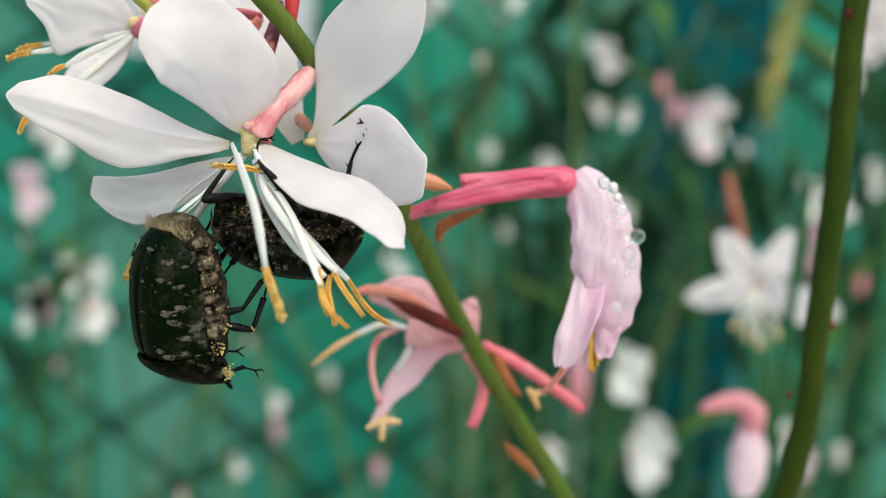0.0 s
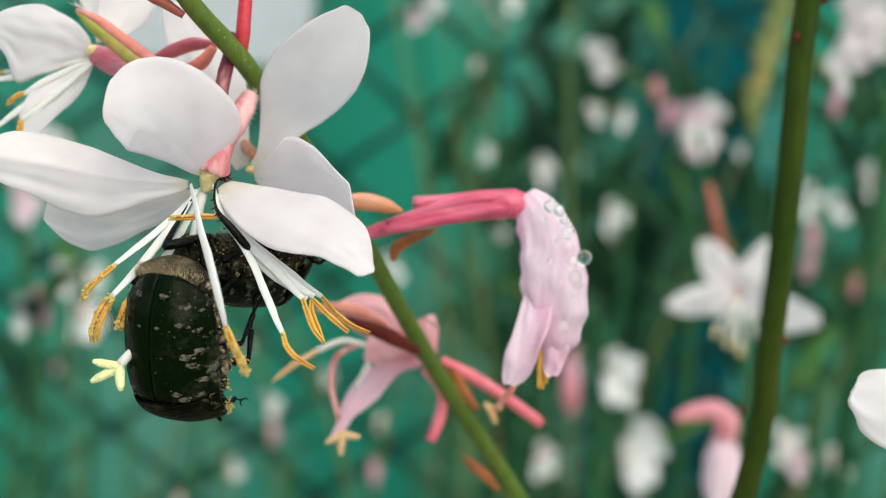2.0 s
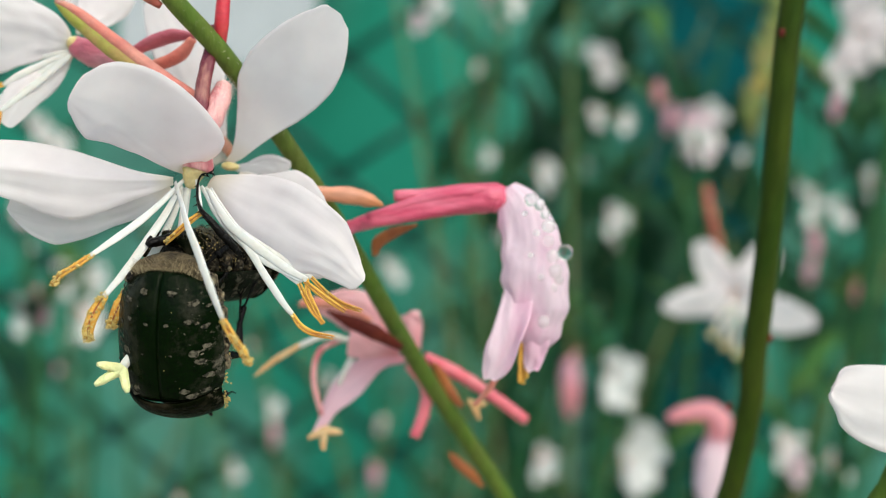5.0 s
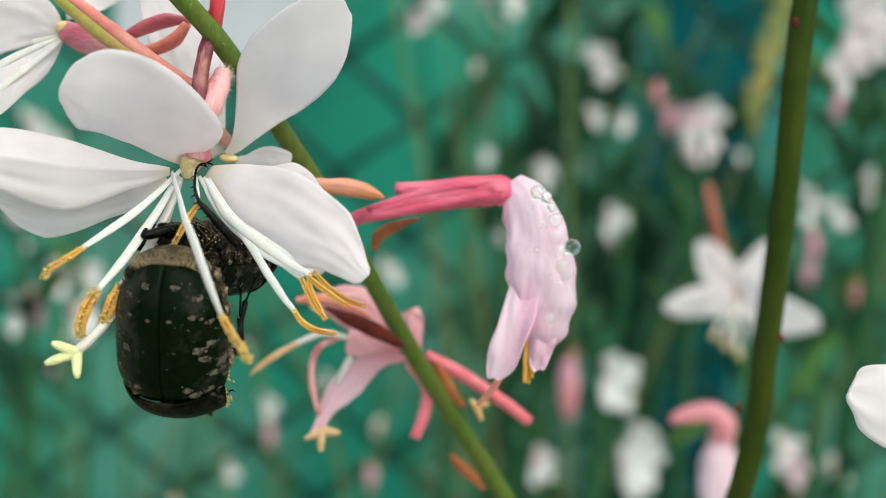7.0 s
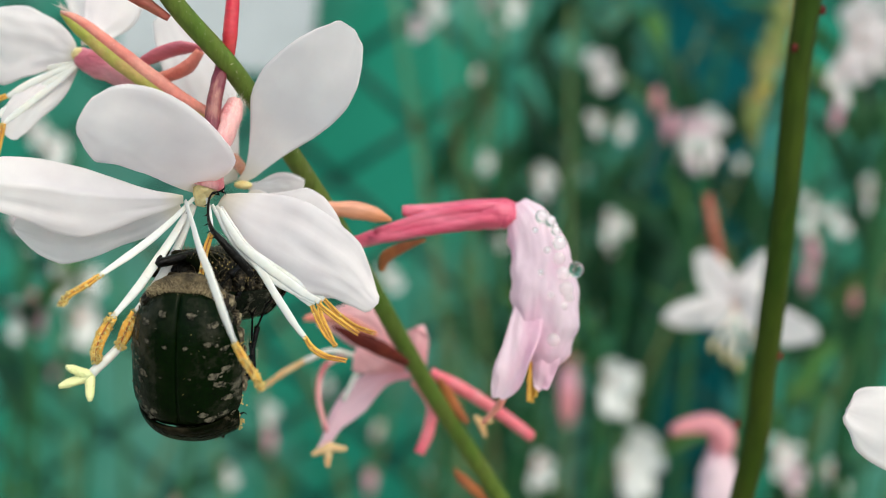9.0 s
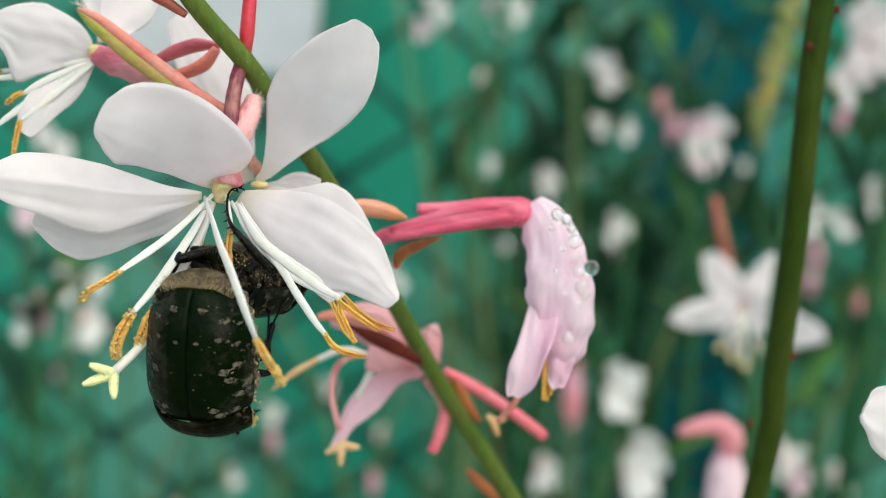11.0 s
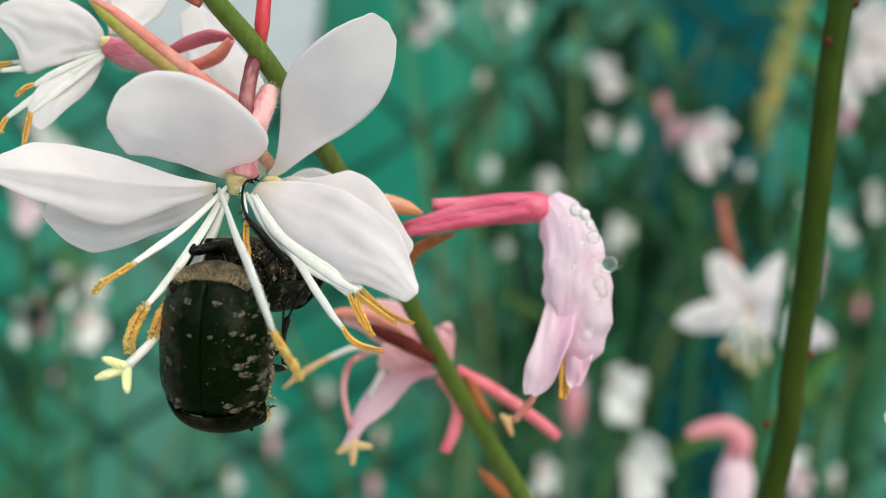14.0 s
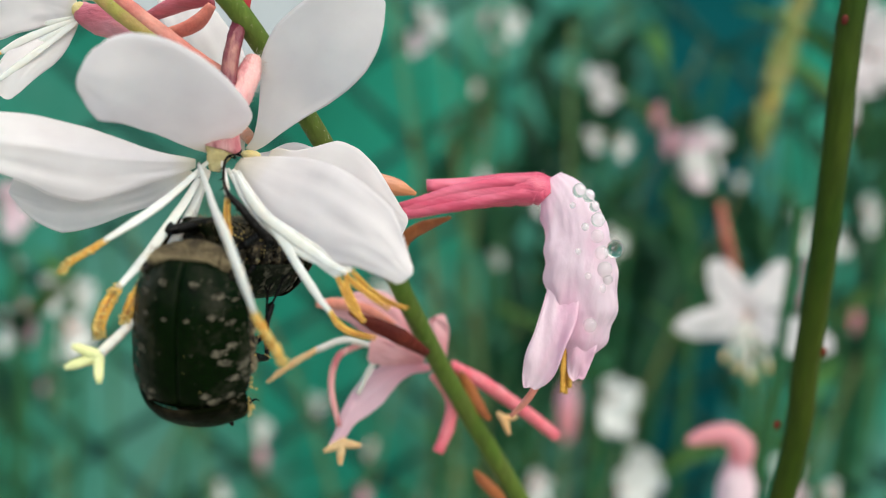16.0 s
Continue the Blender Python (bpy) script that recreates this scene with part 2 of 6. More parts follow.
def mottle(m, colour, reach, scale):
    """Pale patches, denser towards the sides: scales, and on the shell a painted haze too."""
    nt = m.node_tree
    base = nt.nodes["Principled BSDF"].inputs["Base Color"]
    before = base.links[0].from_socket
    co = nt.nodes.new("ShaderNodeTexCoord")
    sep = nt.nodes.new("ShaderNodeSeparateXYZ")
    nt.links.new(co.outputs["Object"], sep.inputs[0])
    away = nt.nodes.new("ShaderNodeMath")
    away.operation = "ABSOLUTE"
    nt.links.new(sep.outputs[0], away.inputs[0])
    span = nt.nodes.new("ShaderNodeMapRange")
    span.inputs["From Min"].default_value, span.inputs["From Max"].default_value = reach * 0.2, reach
    span.inputs["To Min"].default_value, span.inputs["To Max"].default_value = -0.22, 0.085
    nt.links.new(away.outputs[0], span.inputs[0])
    speck = nt.nodes.new("ShaderNodeTexNoise")
    speck.inputs["Scale"].default_value, speck.inputs["Detail"].default_value, speck.inputs["Roughness"].default_value = scale, 8, 0.68
    nt.links.new(co.outputs["Object"], speck.inputs[0])
    total = nt.nodes.new("ShaderNodeMath")
    nt.links.new(speck.outputs[0], total.inputs[0])
    nt.links.new(span.outputs[0], total.inputs[1])
    ramp = nt.nodes.new("ShaderNodeValToRGB")
    ramp.color_ramp.elements[0].position, ramp.color_ramp.elements[1].position = 0.55, 0.72
    nt.links.new(total.outputs[0], ramp.inputs[0])
    mix = nt.nodes.new("ShaderNodeMixRGB")
    mix.inputs[2].default_value = (*colour, 1)
    nt.links.new(ramp.outputs[0], mix.inputs[0])
    nt.links.new(before, mix.inputs[1])
    nt.links.new(mix.outputs[0], base)


# broad grey patches paint the soft lit haze over the shell
mottle(SHELL, (0.028, 0.028, 0.019), 0.0012, 420)
mottle(SHELL, (0.17, 0.15, 0.115), 0.0034, 1100)
mottle(SHELL_NECK, (0.14, 0.115, 0.08), 0.0032, 1300)
mottle(SHELL_DARK, (0.19, 0.145, 0.09), 0.003, 1500)
WATER = bpy.data.materials.new("water")
WATER.use_nodes = True
_nt = WATER.node_tree
_glass = _nt.nodes["Principled BSDF"]
_glass.inputs["Transmission Weight"].default_value, _glass.inputs["Roughness"].default_value, _glass.inputs["IOR"].default_value = 0.75, 0.03, 1.4
_glass.inputs["Specular IOR Level"].default_value = 1.0

# small drops: milky white in the water stands in for bright highlights
DEW = WATER.copy()
DEW.name = "whitened_dew"
DEW.node_tree.nodes["Principled BSDF"].inputs["Transmission Weight"].default_value = 0.75
_glass.inputs["Transmission Weight"].default_value = 1.0

# ---- building helpers ----
HUB = Vector((0, 0, 0.70))
ORIGIN = {}


def mm(p):
    """A place in metres from millimetres round the hub."""
    return HUB + Vector(p) * 0.001


def thing(name, base, label, category, group="", kind=""):
    """An empty at the thing's base, to carry its parts."""
    ob = new(name)
    ob.empty_display_size = 0.002
    ob.location = mm(base)
    ORIGIN[ob] = Vector(base)
    return tagged(ob, label, category, group, kind)


SIZE = [1.0]


def part(name, bm, mat, parent, label="", smooth=True, local=False):
    """One mesh under a thing or part, from a bmesh in millimetres."""
    o = Vector((0, 0, 0)) if local else ORIGIN[parent]
    for v in bm.verts:
        v.co = (v.co - o) * (0.001 * (SIZE[0] if local else 1.0))
    me = bpy.data.meshes.new(name)
    bmesh.ops.recalc_face_normals(bm, faces=bm.faces[:])
    bm.to_mesh(me)
    bm.free()
    me.materials.append(mat)
    if smooth:
        me.polygons.foreach_set("use_smooth", [True] * len(me.polygons))
    ob = new(name, me)
    ob.parent = parent
    ORIGIN[ob] = o
    return tagged(ob, label)


def spline(pts, n=6):
    """A smooth line through the points."""
    p = [Vector(q) for q in pts]
    p = [p[0] * 2 - p[1], *p, p[-1] * 2 - p[-2]]
    out = []
    for i in range(1, len(p) - 2):
        a, b, c, d = p[i - 1:i + 3]
        for k in range(n):
            t = k / n
            out.append(0.5 * (2 * b + (c - a) * t + (2 * a - 5 * b + 4 * c - d) * t * t + (3 * b - a - 3 * c + d) * t ** 3))
    out.append(p[-2])
    return out


def tube(pts, radii, bm=None, seg=10, n=6, flat=1.0, flat_dir=(0, 1, 0), knobs=0.0, rate=1.6, pleats=0.0):
    """A round or flattened tube along a smooth line; radii go evenly from end to end."""
    bm = bm or bmesh.new()
    line = spline(pts, n)
    count = len(line)
    rings = []
    side = Vector(flat_dir)
    for i, c in enumerate(line):
        t = (line[min(i + 1, count - 1)] - line[max(i - 1, 0)]).normalized()
        side = side - t * side.dot(t)
        if side.length < 1e-5:
            side = t.orthogonal()
        side.normalize()
        up = t.cross(side)
        s = i / (count - 1) * (len(radii) - 1)
        k = min(int(s), len(radii) - 2)
        r = radii[k] + (radii[k + 1] - radii[k]) * (s - k)
        ring = []
        for j in range(seg):
            a = 2 * math.pi * j / seg
            d = side * (math.cos(a) * flat) + up * math.sin(a)
            w = r * (1 + knobs * noise.noise((c + d * r) * rate))
            if pleats:
                w += r * pleats * (abs(noise.noise(Vector((a * 3.2 + c.z * 0.22, c.z * 0.3, 1.5)))) * 2.2 - 0.5 + 0.5 * noise.noise(Vector((a * 6.0, c.z * 1.1, 7.5))))
            ring.append(bm.verts.new(c + d * w))
        rings.append(ring)
    for a, b in zip(rings, rings[1:]):
        for j in range(seg):
            bm.faces.new((a[j], a[(j + 1) % seg], b[(j + 1) % seg], b[j]))
    for ring, c in ((rings[0], line[0]), (rings[-1], line[-1])):
        v = bm.verts.new(c)
        for j in range(seg):
            bm.faces.new((ring[j], ring[(j + 1) % seg], v))
    return bm


def ball(c, r, bm=None, squash=(1, 1, 1), seg=10):
    bm = bm or bmesh.new()
    made = bmesh.ops.create_uvsphere(bm, u_segments=seg, v_segments=max(6, seg - 2), radius=1)
    for v in made["verts"]:
        v.co = Vector(c) + Vector((v.co.x * r * squash[0], v.co.y * r * squash[1], v.co.z * r * squash[2]))
    return bm


def sheet(pts, wide, across, cup=0.0, claw=0.12, full=0.62, blunt=2.6, ripple=0.12, seed=0, thick=0.09, fold=0.0, n=26, m=14, notch=0.0):
    """A petal: a thin curved sheet along a smooth line, narrow at its claw and broad towards its tip."""
    bm = bmesh.new()
    uv = bm.loops.layers.uv.new("leaf")
    fine = spline(pts, 24)
    last = len(fine) - 1
    count = n + 1
    across = Vector(across)
    top, low = [], []
    for i in range(count):
        u = 1 - (1 - i / n) ** 1.7
        k = min(int(u * last), last - 1)
        c = fine[k].lerp(fine[k + 1], u * last - k)
        t = (fine[min(k + 2, last)] - fine[max(k - 1, 0)]).normalized()
        w = across - t * across.dot(t)
        w.normalize()
        nrm = t.cross(w)
        if u < full:
            h = claw + (1 - claw) * math.sin(math.pi / 2 * u / full) ** 1.5
        else:
            h = max(0.0, 1 - ((u - full) / (1 - full)) ** blunt) ** (1 / 2.2)
        h = max(h, 0.02) * wide * (1 + 0.16 * ripple * noise.noise(Vector((u * 4.5, seed * 5.1, 2.5))))
        slant = 0.5 * ripple * noise.noise(Vector((u * 2.4, seed * 2.3, 8.5))) * min(1, u * 2)
        ra, rb = [], []
        for j in range(m + 1):
            v = 2 * j / m - 1
            q = c + w * (v * h + slant * 0.5) + nrm * (cup * v * v * h + fold * math.sin(u * math.pi) * abs(v) ** 1.5)
            q += nrm * (ripple * noise.noise(Vector((u * 3.2 + seed * 7.3, v * 1.6, seed))) * (0.35 + abs(v)) * min(1, u * 3))
            q += nrm * (0.22 * ripple * noise.noise(Vector((u * 8 + v, seed * 1.7, 4.5))) * abs(v) ** 3)
            q += t * (ripple * 0.8 * noise.noise(Vector((v * h / wide * 3 + seed * 3.7, seed, 0.5))) * u - notch * u ** 8 * (1 - min(1, abs(v) * 2)))
            ra.append(bm.verts.new(q + nrm * thick / 2))
            rb.append(bm.verts.new(q - nrm * thick / 2))
        top.append(ra)
        low.append(rb)

    def quad(a, b, c, d, keys):
        f = bm.faces.new((a, b, c, d))
        for loop, (ku, kv) in zip(f.loops, keys):
            loop[uv].uv = (1 - (1 - ku / n) ** 1.7, kv / m)
    for i in range(count - 1):
        for j in range(m):
            keys = ((i, j), (i + 1, j), (i + 1, j + 1), (i, j + 1))
            quad(top[i][j], top[i + 1][j], top[i + 1][j + 1], top[i][j + 1], keys)
            quad(low[i][j + 1], low[i + 1][j + 1], low[i + 1][j], low[i][j], keys[::-1])
        for j in (0, m):
            quad(top[i][j], low[i][j], low[i + 1][j], top[i + 1][j], ((i, j), (i, j), (i + 1, j), (i + 1, j)))
    for i in (0, count - 1):
        for j in range(m):
            quad(top[i][j], top[i][j + 1], low[i][j + 1], low[i][j], ((i, j), (i, j + 1), (i, j + 1), (i, j)))
    return bm


RIBS = (0, 0.06, 0.14, 0.25, 0.38, 0.52, 0.66, 0.78, 0.88, 0.95, 0.985, 1.0)


def along(values, u):
    """A value between the ribs of a petal, smoothly."""
    k = max(i for i in range(len(RIBS) - 1) if RIBS[i] <= u or i == 0)
    f = (u - RIBS[k]) / (RIBS[k + 1] - RIBS[k])
    if k >= 9:
        return values[k] + (values[k + 1] - values[k]) * f ** 2
    a, b, c, d = values[max(k - 1, 0)], values[k], values[k + 1], values[min(k + 2, len(RIBS) - 1)]
    return max(0.02, b + (c - b) * f + 0.5 * f * (1 - f) * ((1 - f) * (2 * b - a - c) + f * (2 * c - b - d)) * 0.5)


def petal(pts, left, right, facing=(-0.1, 1, -0.1), cup=0.1, crease=0.0, crease_at=0.3, ripple=0.25, seed=0, thick=0.08, n=40, m=22, lip=0.0):
    """A petal along a smooth line, with its half widths to the left and right at the ribs. Its margins bend back, and a crease may fold one of them."""
    bm = bmesh.new()
    uv = bm.loops.layers.uv.new("leaf")
    fine = spline(pts, 24)
    last = len(fine) - 1
    left, right = (*left, 0.0), (*right, 0.0)
    facing = Vector(facing).normalized()
    us = [0.5 - 0.5 * math.cos(math.pi * (0.08 + 0.92 * i / n)) for i in range(n + 1)]
    us = [(u - us[0]) / (us[-1] - us[0]) for u in us]
    top, low = [], []
    for u in us:
        k = min(int(u * last), last - 1)
        c = fine[k].lerp(fine[k + 1], u * last - k)
        t = (fine[min(k + 2, last)] - fine[max(k - 2, 0)]).normalized()
        w = t.cross(facing).normalized()
        nrm = w.cross(t)
        a, b = along(left, u), along(right, u)
        ra, rb = [], []
        for j in range(m + 1):
            v = 2 * j / m - 1
            h = a if v > 0 else b
            q = c + w * (v * h) + nrm * (cup * v * v * h)
            over = v - crease_at if crease_at >= 0 else crease_at - v
            if over > 0:
                q += nrm * (crease * over * h * (1 - math.exp(-over * 22)) * min(1, u * 4, (1 - u) * 3))
            q += nrm * (ripple * noise.noise(Vector((u * 2.6 + seed * 7.3, v * 1.1, seed))) * (0.3 + 0.7 * abs(v)) * min(1, u * 3, (1 - u) * 3 + 0.1))
            q += nrm * (0.35 * ripple * noise.noise(Vector((u * 5.5 + seed, v * 3.0, seed * 1.7 + 4.5))) * min(1, u * 3, (1 - u) * 4))
            q -= nrm * (lip * max(0.0, abs(v) - 0.75) * 4 * noise.noise(Vector((u * 7, seed * 3.1, v))))
            ra.append(bm.verts.new(q + nrm * thick / 2))
            rb.append(bm.verts.new(q - nrm * thick / 2))
        top.append(ra)
        low.append(rb)

    def quad(corners, keys):
        f = bm.faces.new(corners)
        for loop, (ku, kv) in zip(f.loops, keys):
            loop[uv].uv = (us[ku], kv / m)
    for i in range(n):
        for j in range(m):
            keys = ((i, j), (i + 1, j), (i + 1, j + 1), (i, j + 1))
            quad((top[i][j], top[i + 1][j], top[i + 1][j + 1], top[i][j + 1]), keys)
            quad((low[i][j + 1], low[i + 1][j + 1], low[i + 1][j], low[i][j]), keys[::-1])
        for j in (0, m):
            quad((top[i][j], low[i][j], low[i + 1][j], top[i + 1][j]), ((i, j), (i, j), (i + 1, j), (i + 1, j)))
    for i in (0, n):
        for j in range(m):
            quad((top[i][j], top[i][j + 1], low[i][j + 1], low[i][j]), ((i, j), (i, j + 1), (i, j + 1), (i, j)))
    return bm


def hairs(points, length, bm=None, r=0.018, seed=1):
    """Fine bristles from (root, direction) pairs."""
    bm = bm or bmesh.new()
    rnd = random.Random(seed)
    for c, d in points:
        d = (Vector(d).normalized() + Vector([rnd.uniform(-0.45, 0.45) for _ in range(3)])).normalized() * length * rnd.uniform(0.5, 1.2)
        s = d.orthogonal().normalized() * r
        o = d.cross(s).normalized() * r
        c = Vector(c)
        a = [bm.verts.new(c + s), bm.verts.new(c - s * 0.5 + o * 0.87), bm.verts.new(c - s * 0.5 - o * 0.87)]
        tip = bm.verts.new(c + d)
        for k in range(3):
            bm.faces.new((a[k], a[(k + 1) % 3], tip))
    return bm


# ---- the setting ----
def box(lo, hi, bevel=1.0):
    bm = bmesh.new()
    bmesh.ops.create_cube(bm, size=1)
    for v in bm.verts:
        v.co = Vector([a + (b - a) * (c + 0.5) for a, b, c in zip(lo, hi, v.co)])
    bmesh.ops.bevel(bm, geom=bm.edges[:], offset=bevel, segments=2, affect="EDGES")
    return bm


def setting():
    bm = bmesh.new()
    bmesh.ops.create_grid(bm, x_segments=60, y_segments=60, size=30000)
    for v in bm.verts:
        v.co.z = -700 + (12 * noise.noise(v.co * 0.003) if v.co.length < 6000 else 0)
    ground = part("ground", bm, BOUNCE_GROUND, None, local=True)
    # lies out of view; its paleness is there to brighten the petals from below
    ground.location = HUB
    tagged(ground, "unseen ground, made pale to bounce light up at the petals", "ground", kind="structure")
    # hanging windbreak cloth with soft folds
    bm = bmesh.new()
    top, low = [], []
    for i in range(121):
        x = -1500 + i * 25
        for k, rows in ((0, top), (8, low)):
            col = []
            for j in range(13):
                z = -690 + j * 130
                y = 1180 + k + 10 * math.sin(x * 0.021) + 14 * noise.noise(Vector((x * 0.004, 0, z * 0.0012)))
                col.append(bm.verts.new((x, y, z)))
            rows.append(col)
    for i in range(120):
        for j in range(12):
            bm.faces.new((top[i][j], top[i + 1][j], top[i + 1][j + 1], top[i][j + 1]))
            bm.faces.new((low[i][j], low[i][j + 1], low[i + 1][j + 1], low[i + 1][j]))
    cloth = part("windbreak_cloth", bm, CLOTH, None, local=True)
    cloth.location = HUB
    tagged(cloth, "teal green windbreak cloth hung behind the wire fence", "fence cloth", kind="structure")


setting()


def fence():
    ob = thing("wire_fence", (0, 1060, -700), "grey-green diamond wire mesh fence before teal cloth", "fence", kind="structure")
    w, h = 66.0, 104.0
    for i in range(-17, 18):
        pts = []
        x0 = i * w
        for j in range(26):
            s = 1 if (j + i) % 2 else -1
            pts.append((x0 + s * (w / 2 + 1.0), 1060 + s * 1.5, -700 + j * h / 2))
        bm = bmesh.new()
        for a, b in zip(pts, pts[1:]):
            tube([a, b], [5.0, 5.0], bm, seg=6, n=1)
        part("wire", bm, WIRE, ob)
    for x in (-1130, 1130):
        part("post", tube([(x, 1075, -700), (x, 1075, 640)], [24, 24], seg=14, n=2), WIRE, ob)
    for z in (-640, 600):
        part("rail", tube([(-1130, 1075, z), (1130, 1075, z)], [7, 7], seg=8, n=2), WIRE, ob)


fence()


board = thing("sign_board", (-210, 1040, -20), "blank pale grey board fixed to the wire fence", "board")
part("panel", box((-300, 1045, -40), (-128, 1053, 220)), BOARD, board, smooth=False)
panel = thing("backdrop", (240, 1160, -690), "dark teal sheet hung behind the wire fence", "panel", kind="structure")
part("sheet", box((190, 1130, -690), (290, 1136, 500)), CLOTH_DARK, panel, smooth=False)
# separate strip, coloured lighter, in place of a fold in the cloth
part("fold_strip", box((290, 1126, -690), (314, 1138, 500)), CLOTH_LIGHT, panel, "lighter teal strip set for a fold in the cloth", smooth=False)


# ---- the flowering wand in front ----
def main_stem():
    ob = thing("gaura_plant", (44, 122, -700), "slender green gaura stem leaning among its flowers", "plant", "gaura plants")
    part("stalk", tube([(-18.41, 66.35, 10.71), (-15.07, 67.54, 5.75), (-12.71, 69.49, 2.32), (-9.84, 71.96, -1.03), (-6.30, 75.12, -6.30), (-2.76, 79.16, -12.31), (2.92, 86.91, -23.32), (10.46, 92.98, -35.33),
                        (17.90, 97.97, -47.63), (26.41, 102.46, -62.90), (36, 122, -140), (42, 123, -380), (44, 122, -702)],
                       [0.5, 0.56, 0.6, 0.62, 0.62, 0.64, 0.68, 0.74, 0.78, 0.82, 1.0, 1.4, 1.8], seg=16, n=8, knobs=0.03), STEM, ob)
    part("pod", tube([(-17.56, 68.77, 3.52), (-16.20, 68.92, 3.20), (-14.56, 69.00, 2.49), (-13.19, 69.28, 1.72)], [0.1, 0.36, 0.38, 0.2], seg=12, knobs=0.12), RUST, ob, "rust-red pod")
    part("bud", tube([(-10.09, 72.49, 4.99), (-10.11, 72.15, 2.97), (-10.10, 71.80, 0.97), (-10.13, 72.06, -0.45)], [0.1, 0.42, 0.46, 0.3], flat=0.8), RED, ob, "deep red bud")
    rnd = random.Random(21)
    line = spline([(-15.07, 67.54, 5.75), (-12.71, 69.49, 2.32), (-9.84, 71.96, -1.03), (-6.30, 75.12, -6.30), (-2.76, 79.16, -12.31), (2.79, 86.91, -23.33)], 40)
    part("hair", hairs([(c + Vector((rnd.uniform(-0.5, 0.5), -0.45, rnd.uniform(-0.3, 0.3))), (rnd.uniform(-1, 1), -1, rnd.uniform(-0.3, 1))) for c in line for _ in range(3)], 0.14, r=0.015, seed=2), DOWN, ob, "tiny pale hairs")
    # pods and bracts along the stem
    part("pod", tube([(-5.65, 76.08, -9.53), (-2.37, 76.59, -9.60), (-0.87, 76.56, -9.76), (0.24, 76.32, -10.01)], [0.35, 0.6, 0.52, 0.12], flat=0.6, knobs=0.15), AMBER, ob, "orange-red pod")
    part("bract", tube([(-0.39, 80.86, -14.29), (-0.17, 80.52, -13.29), (0.87, 80.16, -12.46), (2.49, 79.80, -11.67)], [0.2, 0.45, 0.42, 0.1], flat=0.5), BRACT, ob, "orange-brown bract")
    part("bract", tube([(6.87, 89.24, -27.52), (5.79, 88.93, -26.37), (5.11, 88.63, -25.19), (4.33, 87.85, -23.77)], [0.2, 0.55, 0.5, 0.2], flat=0.5), BRACT, ob, "orange-brown bract")
    part("bract", tube([(9.24, 91.98, -35.19), (8.03, 91.21, -33.79), (6.83, 90.88, -32.72), (6.20, 90.52, -31.87)], [0.2, 0.5, 0.45, 0.1], flat=0.5), BRACT, ob, "orange-brown bract")



main_stem()


def stamen(parent, pts, tip, r=0.2, anther_r=0.2, crumbs=24):
    """A white filament with its long yellow anther."""
    anther_r *= 0.82
    bend = random.Random(int(tip[-1][2] * 31))
    mid = [Vector(q) for q in spline(pts, 2)]
    mid = [mid[0]] + [q + Vector([bend.uniform(-0.04, 0.04) for _ in range(3)]) for q in mid[1:-1]] + [mid[-1]]
    fil = part("stamen", tube(mid, [r * 0.55, r * 0.9, r * 1.15, r * 1.1, r * 0.65], seg=12, flat=0.32, knobs=0.07), FILAMENT, parent)
    d = (Vector(tip[-1]) - Vector(tip[0])).normalized()
    off = d.cross(Vector((0.15, -1, 0.1))).normalized() * anther_r * 0.52
    bm = bmesh.new()
    for s in (-1, 1):
        tube([Vector(q) + off * s for q in tip], [anther_r * 0.4, anther_r * 0.6, anther_r * 0.58, anther_r * 0.3], bm, seg=10, knobs=0.25)
    part("anther", bm, ANTHER, fil, "yellow two-lobed anther")
    part("seam", tube([Vector(q) - Vector((0, anther_r * 0.58, 0)) for q in tip], [anther_r * 0.1, anther_r * 0.17, anther_r * 0.16, anther_r * 0.05], seg=6), BRACT, fil, "brown seam of the anther")
    rnd = random.Random(len(pts) + int(tip[0][0] * 10))
    bm = bmesh.new()
    line = spline(tip, 5)
    for _ in range(crumbs):
        k = int((1 - rnd.random() ** 1.6) * (len(line) - 1))
        c = line[k] + Vector([rnd.uniform(-1, 1) * anther_r * 0.9 for _ in range(3)])
        ball(c, (rnd.uniform(0.03, 0.06) + 0.07 * rnd.random() ** 4) * (0.8 if crumbs > 300 else 1), bm, seg=5)
    part("pollen", bm, POLLEN, fil, "crumbs of pollen")
    return fil


LEFT, RIGHT, FRONT, LOWER, TILTED, SIDE, CROSS, NECK = [], [], [], [], [], [], [], []


